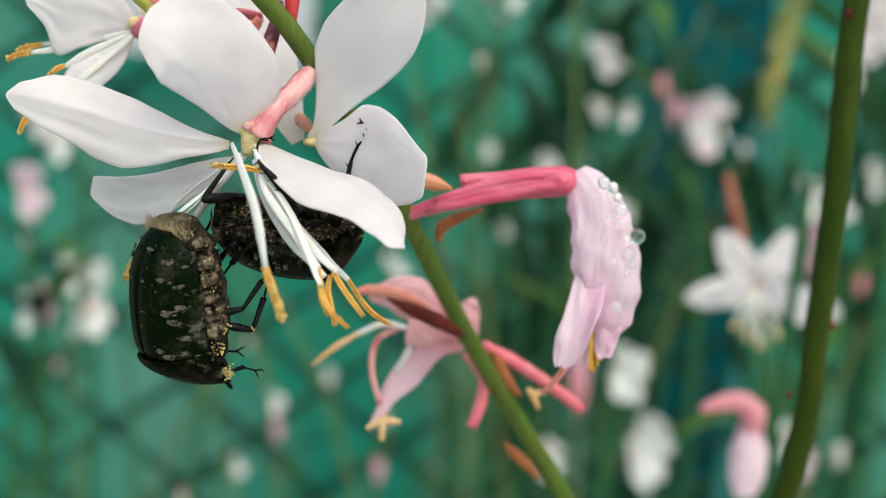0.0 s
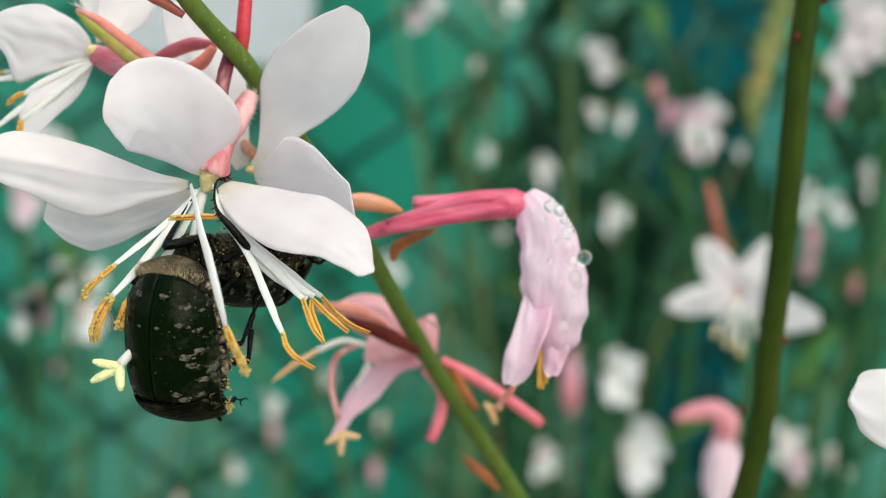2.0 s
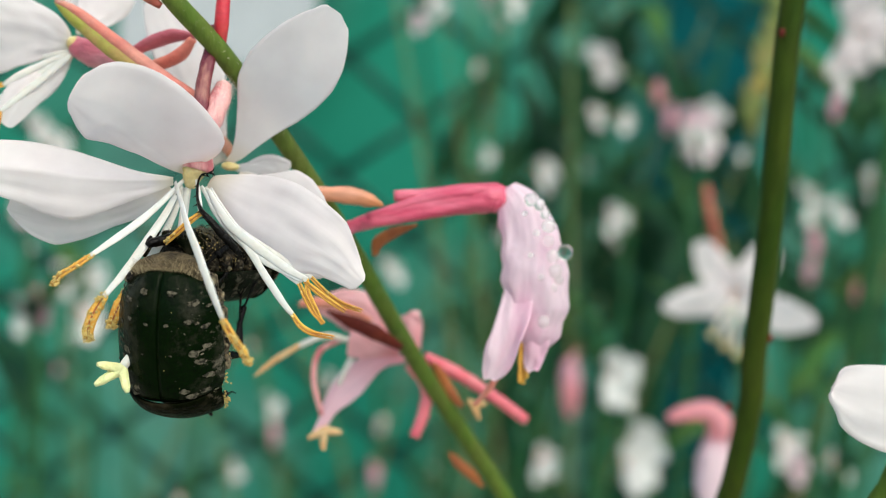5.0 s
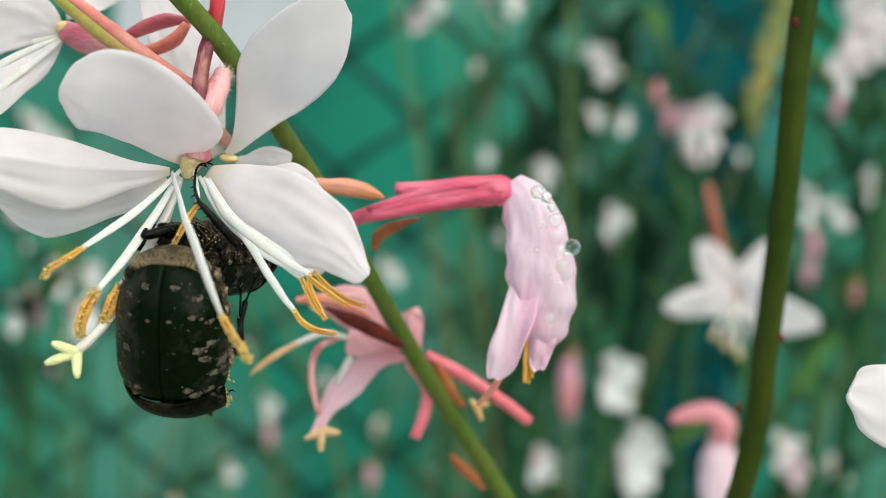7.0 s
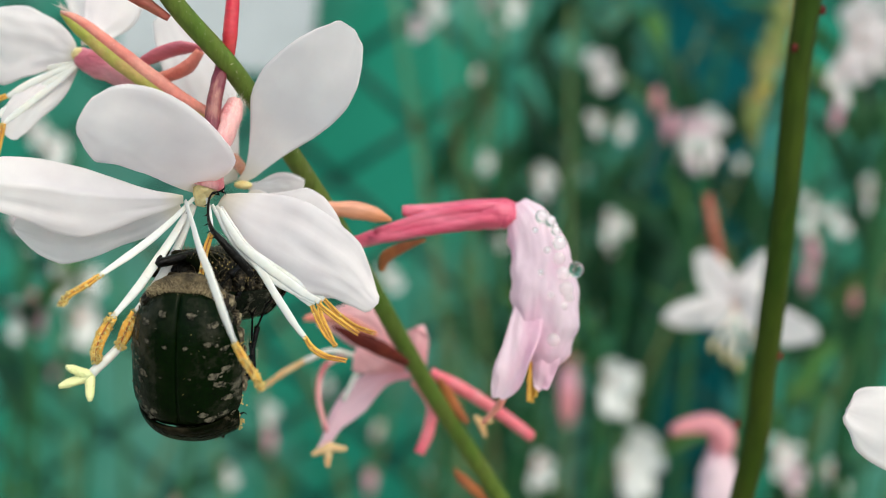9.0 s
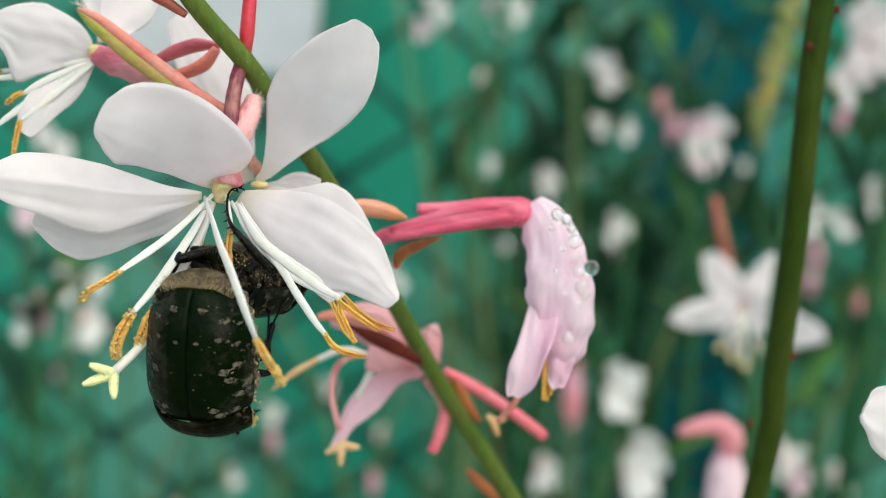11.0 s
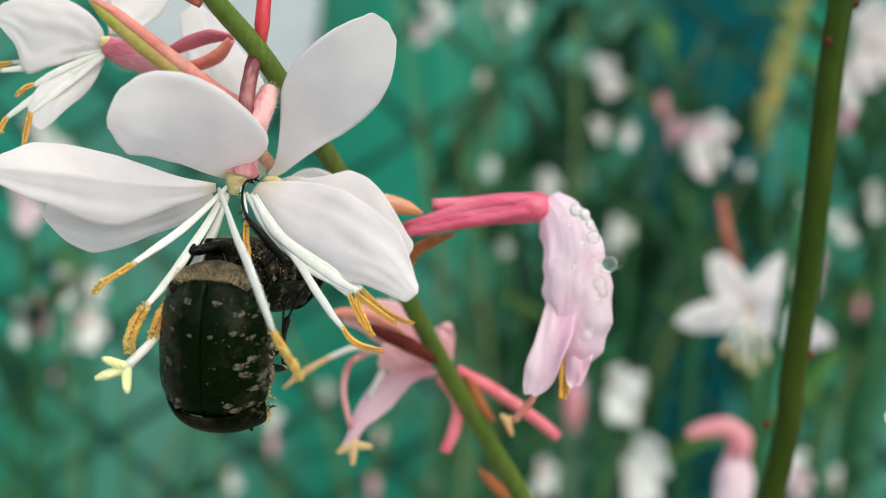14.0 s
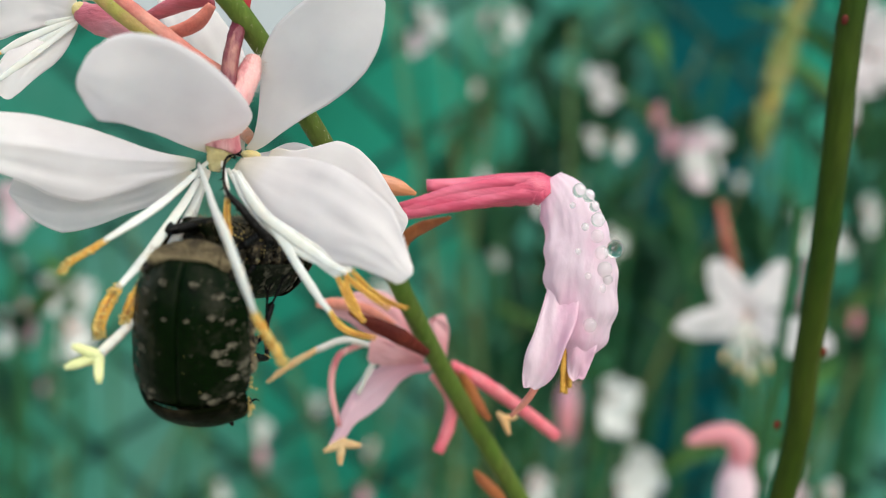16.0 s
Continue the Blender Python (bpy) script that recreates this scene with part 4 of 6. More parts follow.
def flower_low():
    ob = thing("withered_flower", (3.01, 87.88, -23.58), "withered rose pink gaura flower with a star stigma", "flower", "withered flowers")
    part("petal", petal([(1.54, 87.90, -22.69), (-0.68, 87.30, -20.65), (-2.89, 87.00, -19.59), (-5.30, 86.60, -19.89)], (0.29, 0.71, 1.18, 1.6, 1.8, 1.85, 1.73, 1.36, 0.84, 0.58, 0.34), (0.16, 0.27, 0.44, 0.74, 1.29, 1.58, 1.31, 0.95, 0.66, 0.41, 0.22), cup=0.3, ripple=0.5, seed=41), ROSE, ob)
    part("petal", petal([(1.66, 87.60, -23.05), (0.38, 86.60, -22.58), (-0.89, 86.00, -22.32), (-2.23, 85.60, -22.16)], (0.34, 0.44, 0.57, 0.73, 0.88, 0.98, 1.05, 1.08, 1.05, 0.95, 0.8), (0.07, 0.2, 0.29, 0.38, 0.49, 0.61, 0.75, 0.87, 0.93, 0.88, 0.79), cup=0.2, ripple=0.3, seed=42), ROSE, ob)
    part("petal", petal([(2.14, 87.90, -23.67), (-0.35, 86.80, -24.35), (-2.68, 85.70, -26.46), (-4.15, 84.50, -29.22)], (0.23, 0.27, 0.21, 0.4, 0.81, 1.14, 0.96, 0.59, 0.52, 0.42, 0.36), (0.27, 0.44, 0.6, 0.81, 1.15, 1.17, 0.88, 0.65, 0.38, 0.32, 0.29), cup=0.3, ripple=0.35, seed=43), ROSE_PALE, ob)
    part("petal", sheet([(2.73, 88.96, -23.23), (2.44, 89.25, -21.52), (2.19, 89.40, -20.67), (2.02, 89.47, -20.25)], 0.9, (0.9, 0, 0.2), 0.3, 0.6, 0.5, 3, 0.4, 44), ROSE, ob)
    part("sepal", tube([(-3.71, 82.95, -19.14), (-1.89, 82.65, -19.74), (-0.00, 82.74, -20.43), (1.86, 84.14, -21.74)], [0.1, 0.5, 0.6, 0.3], flat=0.5), DARKRED, ob, "dark red sepal")
    part("sepal", tube([(-6.23, 86.31, -19.60), (-4.99, 86.55, -19.41), (-2.85, 86.53, -19.56), (-0.66, 86.88, -20.54)], [0.2, 0.45, 0.4, 0.2], flat=0.5), CORAL, ob, "orange-pink sepal tip")
    part("filament", tube([(-2.84, 86.11, -22.00), (-4.33, 85.53, -22.95), (-4.59, 84.97, -25.00), (-3.76, 84.52, -27.64)], [0.24, 0.25, 0.24, 0.2]), PALEPINK, ob, "pink filament")
    part("filament", tube([(-1.35, 86.47, -22.26), (-2.06, 86.01, -23.75), (-2.76, 85.71, -25.49)], [0.2, 0.24, 0.2]), FILAMENT, ob, "white filament")
    fil = part("stamen", tube([(-1.98, 86.10, -22.09), (-3.96, 85.55, -21.69), (-5.86, 85.00, -22.51)], [0.2, 0.24, 0.22]), FILAMENT, ob, "white stamen")
    part("anther", tube([(-5.78, 85.01, -22.46), (-7.23, 84.63, -23.40), (-8.20, 84.49, -24.23), (-8.98, 84.36, -24.96)], [0.2, 0.26, 0.22, 0.1], knobs=0.2), TAN, fil, "orange anther")
    bm = bmesh.new()
    for tip in ((-4.64, 84.02, -29.36), (-3.42, 83.88, -30.17), (-2.12, 84.13, -28.72), (-3.20, 84.76, -28.60)):
        tube([(-3.49, 84.33, -28.74), tuple((Vector(tip) + Vector((-3.49, 84.33, -28.74))) / 2), tip], [0.34, 0.3, 0.16], bm, seg=7)
    part("stigma", bm, TAN, ob, "ochre star stigma")
    part("tube", tube([(3.65, 88.88, -23.67), (6.19, 89.69, -24.94), (9.36, 91.35, -27.12), (12.26, 92.60, -29.31)], [0.5, 0.54, 0.5, 0.46], seg=12, knobs=0.1), TUBE, ob, "rose pink flower tube")
    part("tube", tube([(2.39, 88.76, -24.34), (3.86, 88.97, -26.10), (3.90, 88.63, -28.06), (3.29, 88.09, -30.01)], [0.4, 0.45, 0.5, 0.42], seg=12, knobs=0.1), TUBE, ob, "rose pink flower tube")
    bm = bmesh.new()
    for tip in ((7.29, 87.90, -26.50), (8.30, 87.64, -28.00), (8.75, 87.87, -26.67)):
        tube([(7.77, 87.93, -26.92), tuple((Vector(tip) + Vector((7.77, 87.93, -26.92))) / 2), tip], [0.3, 0.26, 0.14], bm, seg=7)
    part("stigma", bm, TAN, ob, "ochre star stigma")


flower_low()


# ---- the upright stem and the petal near it ----
def right_stem():
    ob = thing("gaura_plant", (28, 100, -700), "upright green gaura stem with small red nodes", "plant", "gaura plants")
    part("stalk", tube([(28.31, 88.38, 16.87), (28.87, 89.29, 7.46), (28.94, 89.61, 1.70), (29.69, 90.57, -10.35), (30.1, 91.79, -21.47), (30.1, 93.07, -33.39), (26.3, 101, -80), (28, 101, -300), (28, 100, -702)],
                       [0.92, 0.95, 0.97, 0.98, 0.99, 1.0, 1.2, 1.8, 2.4], seg=18, n=8, knobs=0.04), STEM_DARK, ob)
    for c in ((28.15, 88.50, 3.54), (31.0, 91.2, -20.4), (28.75, 92.3, -26.6), (29.97, 89.11, 6.41)):
        part("node", ball(c, 0.3, squash=(0.9, 0.8, 1.2), seg=8), DARKRED, ob, "small red-brown node")


right_stem()


def flower_edge():
    ob = thing("gaura_flower", (39.23, 70.58, -20.20), "white gaura flower with one broad pale petal", "flower", "gaura flowers")
    part("petal", sheet([(39.43, 70.55, -20.39), (37.07, 70.25, -19.75), (33.26, 69.73, -19.18), (29.12, 69.50, -18.08)], 2.8, (-0.15, 0.3, 0.9), 0.06, 0.2, 0.5, 2.5, 0.5, 51), WHITE, ob)
    part("petal", sheet([(39.41, 70.59, -20.18), (41.89, 71.01, -17.85), (44.47, 71.62, -14.45)], 2.5, (0.6, -0.3, 0.7), 0.15, 0.2, 0.55, 2.4, 0.4, 52), WHITE, ob)
    part("calyx", tube([(39.24, 70.57, -20.27), (38.36, 71.20, -22.40), (37.44, 71.85, -24.47)], [0.6, 0.7, 0.5], seg=12), PINK, ob, "pink calyx")
    st = thing("gaura_plant", (56, 90, -700), "thin green gaura stem with a reddish bud", "plant", "gaura plants")
    part("stalk", tube([(42.64, 73.64, -20.19), (37.69, 73.08, -23.26), (34.86, 73.19, -25.46), (33, 80, -60), (45, 86, -250), (56, 90, -702)], [0.4, 0.55, 0.6, 0.8, 1.1, 1.5], seg=12), STEM, st)
    part("bud", tube([(35.30, 72.70, -23.10), (36.68, 72.58, -22.61), (37.96, 72.29, -22.00)], [0.12, 0.4, 0.3]), RED, st, "small red bud")


flower_edge()


# ---- the beetles ----
def dome(x, y, ax, y0, y1, top, edge, tail=0.25, head=0.35):
    """Height of a wing case over the point (x, y)."""
    u = (y - y0) / (y1 - y0)
    rise = min(1, max(0, math.sin(math.pi * min(1, max(0, u * 0.62 + 0.07)))) ** 0.45)
    return edge + (top - edge) * rise * max(0.0, 1 - (abs(x) / ax) ** 2.4)


def half_width(y):
    """Outline of the wing cases: broad shoulders, a slight waist, a rounded tail."""
    u = min(1.0, max(0.0, (y + 3.75) / 6.85))
    w = 2.95
    if u < 0.75:
        w *= math.sqrt(1 - 0.62 * ((0.75 - u) / 0.75) ** 3.2)
    if u > 0.8:
        w *= math.sqrt(1 - 0.25 * ((u - 0.8) / 0.2) ** 2)
    return max(w, 0.3)


def wing_z(x, y):
    w = half_width(y)
    return dome(x, y, w * 1.02, -3.75, 3.1, 2.4, 0.1) - 0.045 * math.exp(-(x / 0.05) ** 2) + 0.05 * math.sin(x * 5.2) ** 2 * min(1.0, max(0.0, abs(x) - 0.3) * 3)


def lump(c, size, rough, seed):
    """An uneven rounded lump."""
    bm = ball((0, 0, 0), 1.0, seg=12)
    for v in bm.verts:
        v.co *= 1 + rough * noise.noise(v.co * 1.7 + Vector((seed, 0, 0)))
        v.co = Vector(c) + Vector((v.co.x * size[0], v.co.y * size[1], v.co.z * size[2]))
    return bm


def build_beetle(name, base, label, size, marks_size=1.0):
    """A small dark chafer: head to +y, back to +z, in its own millimetres."""
    SIZE[0] = size
    ob = new(name)
    ob.empty_display_size = 0.002
    ob.location = mm(base)
    ORIGIN[ob] = Vector((0, 0, 0))
    tagged(ob, label, "beetle", "beetles")
    for s in (-1, 1):
        bm = bmesh.new()
        top, low = [], []
        for i in range(29):
            y = -3.75 + 6.85 * i / 28
            w = half_width(y)
            a, b = [], []
            for j in range(15):
                x = 0.006 + (w - 0.006) * (1 - (1 - j / 14) ** 1.4)
                z = wing_z(x, y)
                end = y + 0.5 * (x / w) ** 2.6 * (1 - i / 28) ** 4
                z -= 0.5 * (1 - i / 28) ** 7 + 0.22 * (i / 28) ** 30
                a.append(bm.verts.new((s * x, end, z)))
                b.append(bm.verts.new((s * x * 0.985, end, z - 0.16)))
            top.append(a)
            low.append(b)
        for i in range(28):
            for j in range(14):
                bm.faces.new((top[i][j], top[i + 1][j], top[i + 1][j + 1], top[i][j + 1]))
                bm.faces.new((low[i][j], low[i][j + 1], low[i + 1][j + 1], low[i + 1][j]))
            for j in (0, 14):
                bm.faces.new((top[i][j], low[i][j], low[i + 1][j], top[i + 1][j]))
        for i in (0, 28):
            for j in range(14):
                bm.faces.new((top[i][j], top[i][j + 1], low[i][j + 1], low[i][j]))
        case = part("wing_case", bm, SHELL, ob, "black-green wing case with cream spots", local=True)
        rnd = random.Random(11 + s)
        marks = [(0.75, -2.9, 0.24), (1.75, -2.3, 0.24), (1.6, -1.4, 0.2), (0.55, -1.3, 0.13), (2.35, 0.05, 0.2), (1.85, 0.35, 0.26), (2.1, 0.85, 0.2), (2.4, 1.7, 0.24),
                 (1.3, 2.4, 0.22), (0.75, 0.3, 0.08), (2.3, -1.0, 0.18), (1.6, 2.75, 0.26), (2.2, 2.6, 0.2)]
        for _ in range(10):
            y = rnd.uniform(-3.3, 2.9)
            marks.append((half_width(y) * rnd.uniform(0.6, 0.95), y, rnd.uniform(0.05, 0.13)))
        for x, y, r in marks:
            bm = bmesh.new()
            c = bm.verts.new((s * x, y, wing_z(x, y) + 0.035))
            ring = []
            for k in range(15):
                ang = 2 * math.pi * k / 15
                q = r * rnd.uniform(0.65, 1.2)
                px, py = min(max(x + q * math.cos(ang) * 1.05, 0.05), half_width(y) - 0.02), y + q * math.sin(ang) * 0.75
                ring.append(bm.verts.new((s * px, py, wing_z(px, py) + 0.02)))
            for k in range(15):
                bm.faces.new((c, ring[k], ring[(k + 1) % 15]))
            part("spot", bm, SPOT, case, "cream scale spot", local=True)
    # pronotum, head and hind plate
    part("pronotum", shell_patch(3.12, 5.15, lambda u: 2.72 * (1 - (0.84 * u) ** 2.8) ** 0.5, lambda u: 2.25 - 0.9 * u ** 1.7, 0.12), SHELL_NECK, ob, "dark bristly neck shield", local=True)
    head = part("head", ball((0, 4.6, -1.6), 1.0, squash=(0.85, 0.9, 0.55), seg=14), SHELL_DARK, ob, "small black head", local=True)
    part("clypeus", tube([(-0.55, 5.15, -2.1), (0, 5.3, -2.15), (0.55, 5.15, -2.1)], [0.16, 0.22, 0.16]), SHELL_DARK, head, local=True)
    for s in (-1, 1):
        part("eye", ball((s * 0.8, 4.55, -1.5), 0.24), LEG, head, "black eye", local=True)
        part("antenna", tube([(s * 0.6, 4.95, -1.6), (s * 1.0, 5.25, -1.8), (s * 1.2, 5.5, -2.0), (s * 1.25, 5.7, -2.1)], [0.06, 0.05, 0.13, 0.08]), LEG, head, local=True)
    part("hind_plate", tube([(0, -2.9, 0.0), (0, -3.5, -0.05), (0, -3.9, -0.35), (0, -4.1, -1.0)], [0.45, 0.52, 0.42, 0.22], seg=26, n=8, flat=4.0, flat_dir=(1, 0, 0), knobs=0.05), HIND, ob, "hairy brown hind plate", local=True)
    # belly with its rings and pale side marks
    bm = tube([(0, -4.0, -0.7), (0, -2.6, -0.85), (0, -0.6, -1.0), (0, 1.4, -1.05), (0, 3.4, -1.05), (0, 4.7, -1.35)], [0.7, 1.2, 1.35, 1.35, 1.1, 0.6], seg=24, n=8, flat=1.95, flat_dir=(1, 0, 0))
    for v in bm.verts:
        v.co += Vector((v.co.x, 0, v.co.z + 0.9)) * (0.06 * abs(math.sin(v.co.y * 2.6)))
    part("belly", bm, SHELL_DARK, ob, "ringed dark belly", local=True)
    rnd = random.Random(int(size * 100))
    for s in (-1, 1):
        for k in range(6):
            y = -2.9 + k * 0.9
            w = half_width(y)
            plate = part("side_plate", lump((s * (w - 0.3), y, -0.45), (0.36, 0.48, 0.75), 0.2, rnd.random() * 50), SHELL_DARK, ob, local=True)
            for q in range(2):
                r = rnd.uniform(0.14, 0.34) * marks_size * (1 - 0.3 * q)
                part("side_mark", lump((s * (w + 0.0 - 0.06 * q), y + rnd.uniform(-0.22, 0.1), -0.12 - 0.5 * q - rnd.uniform(0, 0.15)), (0.12, r * 0.85, r), 0.6, rnd.random() * 50), CREAM, plate, "cream side mark", local=True)
    rnd = random.Random(3)
    tufts = []
    fringe = []
    for _ in range(800):
        x = rnd.uniform(-2.0, 2.0)
        fringe.append(((x, -3.62 + 0.06 * x * x + rnd.uniform(-0.2, 0.15), 0.1 + 0.55 * (1 - (x / 2.1) ** 2) - rnd.uniform(0, 0.5)), (x * 0.2, -1, rnd.uniform(0.1, 0.9))))
    part("fringe", hairs(fringe, 0.42, r=0.016, seed=7), FUR, ob, "pale tan fringe along the tail", local=True)
    for _ in range(500):
        a = rnd.uniform(0, math.pi)
        tufts.append(((1.85 * math.cos(a) * rnd.uniform(0.1, 1.0), -3.75 + rnd.uniform(-0.35, 0.3), 0.05 + 0.7 * math.sin(a) * rnd.uniform(0.2, 1)), (math.cos(a) * 0.5, -1, 0.7)))
    for _ in range(420):
        s = rnd.choice((-1, 1))
        y = rnd.uniform(-3.5, 5)
        w = half_width(y) if y < 3.3 else 2.4 - 0.6 * (y - 3.3)
        tufts.append(((s * w * rnd.uniform(0.8, 0.98), y, rnd.uniform(-0.9, 0.1)), (s, -0.3, rnd.uniform(-0.8, 0.1))))
    for _ in range(50):
        a = rnd.uniform(0, math.pi)
        tufts.append(((1.4 * math.cos(a), 4.8, -1.1 + 0.5 * math.sin(a)), (math.cos(a), 0.6, 0.2)))
    part("hair", hairs(tufts, 0.4, r=0.014, seed=6), HAIR, ob, "short tan hairs", local=True)
    bm = bmesh.new()
    for _ in range(5):
        y = rnd.uniform(-3.4, 3.0)
        w = half_width(y) * rnd.uniform(-0.97, 0.97)
        ball((w, y, wing_z(abs(w), y) + 0.01), rnd.uniform(0.015, 0.035), bm, seg=4)
    for _ in range(130):
        s, y = rnd.choice((-1, 1)), rnd.uniform(-4.0, 4.9)
        w = half_width(y) if y < 3.3 else 2.3 - 0.6 * (y - 3.3)
        ball((s * w * rnd.uniform(0.75, 1.0), y, rnd.uniform(-1.5, -0.1)), rnd.uniform(0.02, 0.055), bm, seg=4)
    part("pollen", bm, POLLEN, ob, "specks of pollen", local=True)
    bm = bmesh.new()
    for _ in range(70):
        y = rnd.uniform(-3.2, 3.0)
        x = half_width(y) * (1 - 0.75 * rnd.random() ** 2.2) * 0.98
        ball((rnd.choice((-1, 1)) * x, y, wing_z(x, y) + 0.01), rnd.uniform(0.015, 0.05), bm, (1.5, 1, 0.5), seg=5)
    part("dust", bm, SPOT, ob, "pale dust on the wing cases", local=True)
    return ob


def shell_patch(y0, y1, wide, high, edge):
    bm = bmesh.new()
    top, low = [], []
    for i in range(15):
        u = i / 14
        y = y0 + (y1 - y0) * u
        a, b = [], []
        for j in range(21):
            v = -1 + j / 10
            z = edge - 1.8 * u ** 1.6 + high(u) * max(0.0, 1 - abs(v) ** 2.3)
            bow = 0.18 * v * v * (1 - u)
            a.append(bm.verts.new((v * wide(u), y - bow, z)))
            b.append(bm.verts.new((v * wide(u) * 0.96, y - bow, z - 0.25)))
        top.append(a)
        low.append(b)
    for i in range(14):
        for j in range(20):
            bm.faces.new((top[i][j], top[i + 1][j], top[i + 1][j + 1], top[i][j + 1]))
            bm.faces.new((low[i][j], low[i][j + 1], low[i + 1][j + 1], low[i + 1][j]))
        for j in (0, 20):
            bm.faces.new((top[i][j], low[i][j], low[i + 1][j], top[i + 1][j]))
    for i in (0, 14):
        for j in range(20):
            bm.faces.new((top[i][j], top[i][j + 1], low[i][j + 1], low[i][j]))
    return bm


def leg(parent, hip, knee, ankle, toe, thick=0.34):
    """Thigh, toothed shin, jointed foot and two claws, one mesh."""
    hip, knee, ankle, toe = map(Vector, (hip, knee, ankle, toe))
    bm = tube([hip, (hip + knee) / 2, knee], [thick * 0.7, thick * 1.15, thick * 0.7], seg=9)
    tube([knee, (knee + ankle) / 2, ankle], [thick * 0.55, thick * 0.7, thick * 0.85], bm, seg=9)
    side = (ankle - knee).cross(knee - hip).normalized()
    for k in (0.5, 0.75, 1.0):
        c = knee.lerp(ankle, k)
        tube([c, c + (side + (ankle - knee).normalized()) * thick * 0.8], [thick * 0.3, 0.03], bm, seg=5, n=1)
    for k in range(5):
        a, b = ankle.lerp(toe, k / 5), ankle.lerp(toe, (k + 1) / 5)
        tube([a, b], [thick * 0.26, thick * 0.36], bm, seg=6, n=1)
    end = (toe - ankle).normalized()
    for s in (-1, 1):
        tube([toe, toe + end * 0.3 + side * 0.22 * s, toe + end * 0.45 + side * 0.3 * s - end.cross(side) * 0.2], [0.06, 0.05, 0.015], bm, seg=5, n=3)
    return part("leg", bm, LEG, parent, "black jointed leg", local=True)


# the lower beetle hangs head down; its legs reach past its side
BEETLE = build_beetle("spotted_beetle", (-9.99, 63.64, -16.84), "dark spotted chafer hanging head down on the flower", 1.06)
leg(BEETLE, (-1.5, 3.4, -1.3), (-2.3, 4.3, -1.4), (-2.0, 4.4, -2.5), (-1.9, 4.85, -3.3), 0.17)
leg(BEETLE, (1.4, 3.2, -1.4), (1.6, 4.0, -2.4), (1.2, 4.4, -3.3), (0.6, 4.4, -3.8), 0.24)
leg(BEETLE, (-2.2, 1.6, -1.2), (-2.9, 2.15, -2.74), (-2.5, 0.7, -3.9), (-2.4, -0.7, -4.6), 0.22)
leg(BEETLE, (2.2, 0.9, -1.5), (2.9, 1.7, -2.6), (2.6, 0.2, -3.6), (2.4, -1.0, -4.0), 0.28)
leg(BEETLE, (-2.2, 1.0, -1.0), (-2.85, 0.85, -2.3), (-2.9, -0.4, -3.6), (-3.3, -1.5, -4.2), 0.2)
leg(BEETLE, (2.0, -0.6, -1.5), (2.9, -0.6, -2.8), (2.3, -2.2, -3.4), (1.8, -3.2, -3.8), 0.28)
SIZE[0] = 1.06
_rnd = random.Random(23)
_bm = bmesh.new()
for _c, _r, _n in (((-2.35, 4.3, -1.3), 0.3, 60), ((-2.5, 1.7, -1.2), 0.28, 30), ((-2.85, 2.1, -2.7), 0.14, 26), ((-2.5, 2.8, -0.9), 0.35, 30), ((-2.5, 0.75, -3.85), 0.1, 12)):
    for _ in range(_n):
        ball(Vector(_c) + Vector([_rnd.gauss(0, 0.5) * _r for _ in range(3)]), _rnd.uniform(0.03, 0.075), _bm, seg=5)
part("pollen", _bm, POLLEN, BEETLE, "pollen caught on legs and breast", local=True)

# the other beetle hangs back down behind the stamens
MATE = build_beetle("spotted_beetle", (-7.85, 70.47, -12.58), "dark spotted chafer clinging back down under the flower", 0.93, 0.5)
_rnd = random.Random(17)
_coat = []
for _ in range(1500):
    _a, _y = _rnd.uniform(-0.2, math.pi + 0.2), _rnd.uniform(-3.8, 5.2)
    _w = (half_width(_y) if _y < 3.3 else 2.4 - 0.5 * (_y - 3.3)) * 0.93
    _coat.append(((_w * math.cos(_a), _y, -0.75 - 1.45 * max(0.0, math.sin(_a))), (math.cos(_a), -0.8, -math.sin(_a))))
part("hair", hairs(_coat, 0.75, r=0.017, seed=16), HAIR, MATE, "tan hairs on the underside", local=True)
# legs folded over its breast and belly, coxal plates and pollen
SIZE[0] = 0.93
leg(MATE, (-1.9, 4.3, -1.2), (-2.7, 4.9, -0.9), (-3.3, 5.3, -1.6), (-3.9, 5.7, -2.5), 0.2)
leg(MATE, (-0.6, 2.2, -2.3), (-2.5, 2.9, -1.7), (-2.7, 1.5, -1.0), (-2.8, 0.6, -0.5), 0.26)
leg(MATE, (-0.6, 0.2, -2.4), (-2.6, -0.6, -1.8), (-2.8, -2.0, -1.0), (-2.9, -3.0, -0.4), 0.3)
leg(MATE, (-1.5, -1.0, -0.8), (-2.4, -2.7, 0.7), (-1.8, -3.5, 1.9), (-1.2, -3.8, 2.6), 0.28)
leg(MATE, (-1.6, 0.6, -0.6), (-2.9, -1.4, 0.3), (-2.5, -2.4, 1.6), (-2.1, -2.9, 2.4), 0.24)
for _y, _l in ((3.4, 0.55), (1.6, 0.8), (-0.3, 0.75)):
    for _s in (-1, 1):
        part("breast_plate", lump((_s * 1.25, _y, -1.75), (1.25, _l, 0.55), 0.25, _y * 3 + _s), SHELL_NECK, MATE, local=True)
for _k in range(5):
    for _s in (-1, 1):
        part("belly_ring", tube([(_s * 2.3, -1.2 - 0.62 * _k, -0.5), (_s * 1.7, -1.2 - 0.62 * _k, -1.7), (0, -1.25 - 0.62 * _k, -2.1)], [0.2, 0.3, 0.3], seg=8, n=4, knobs=0.3), SHELL_NECK, MATE, local=True)
_bm = bmesh.new()
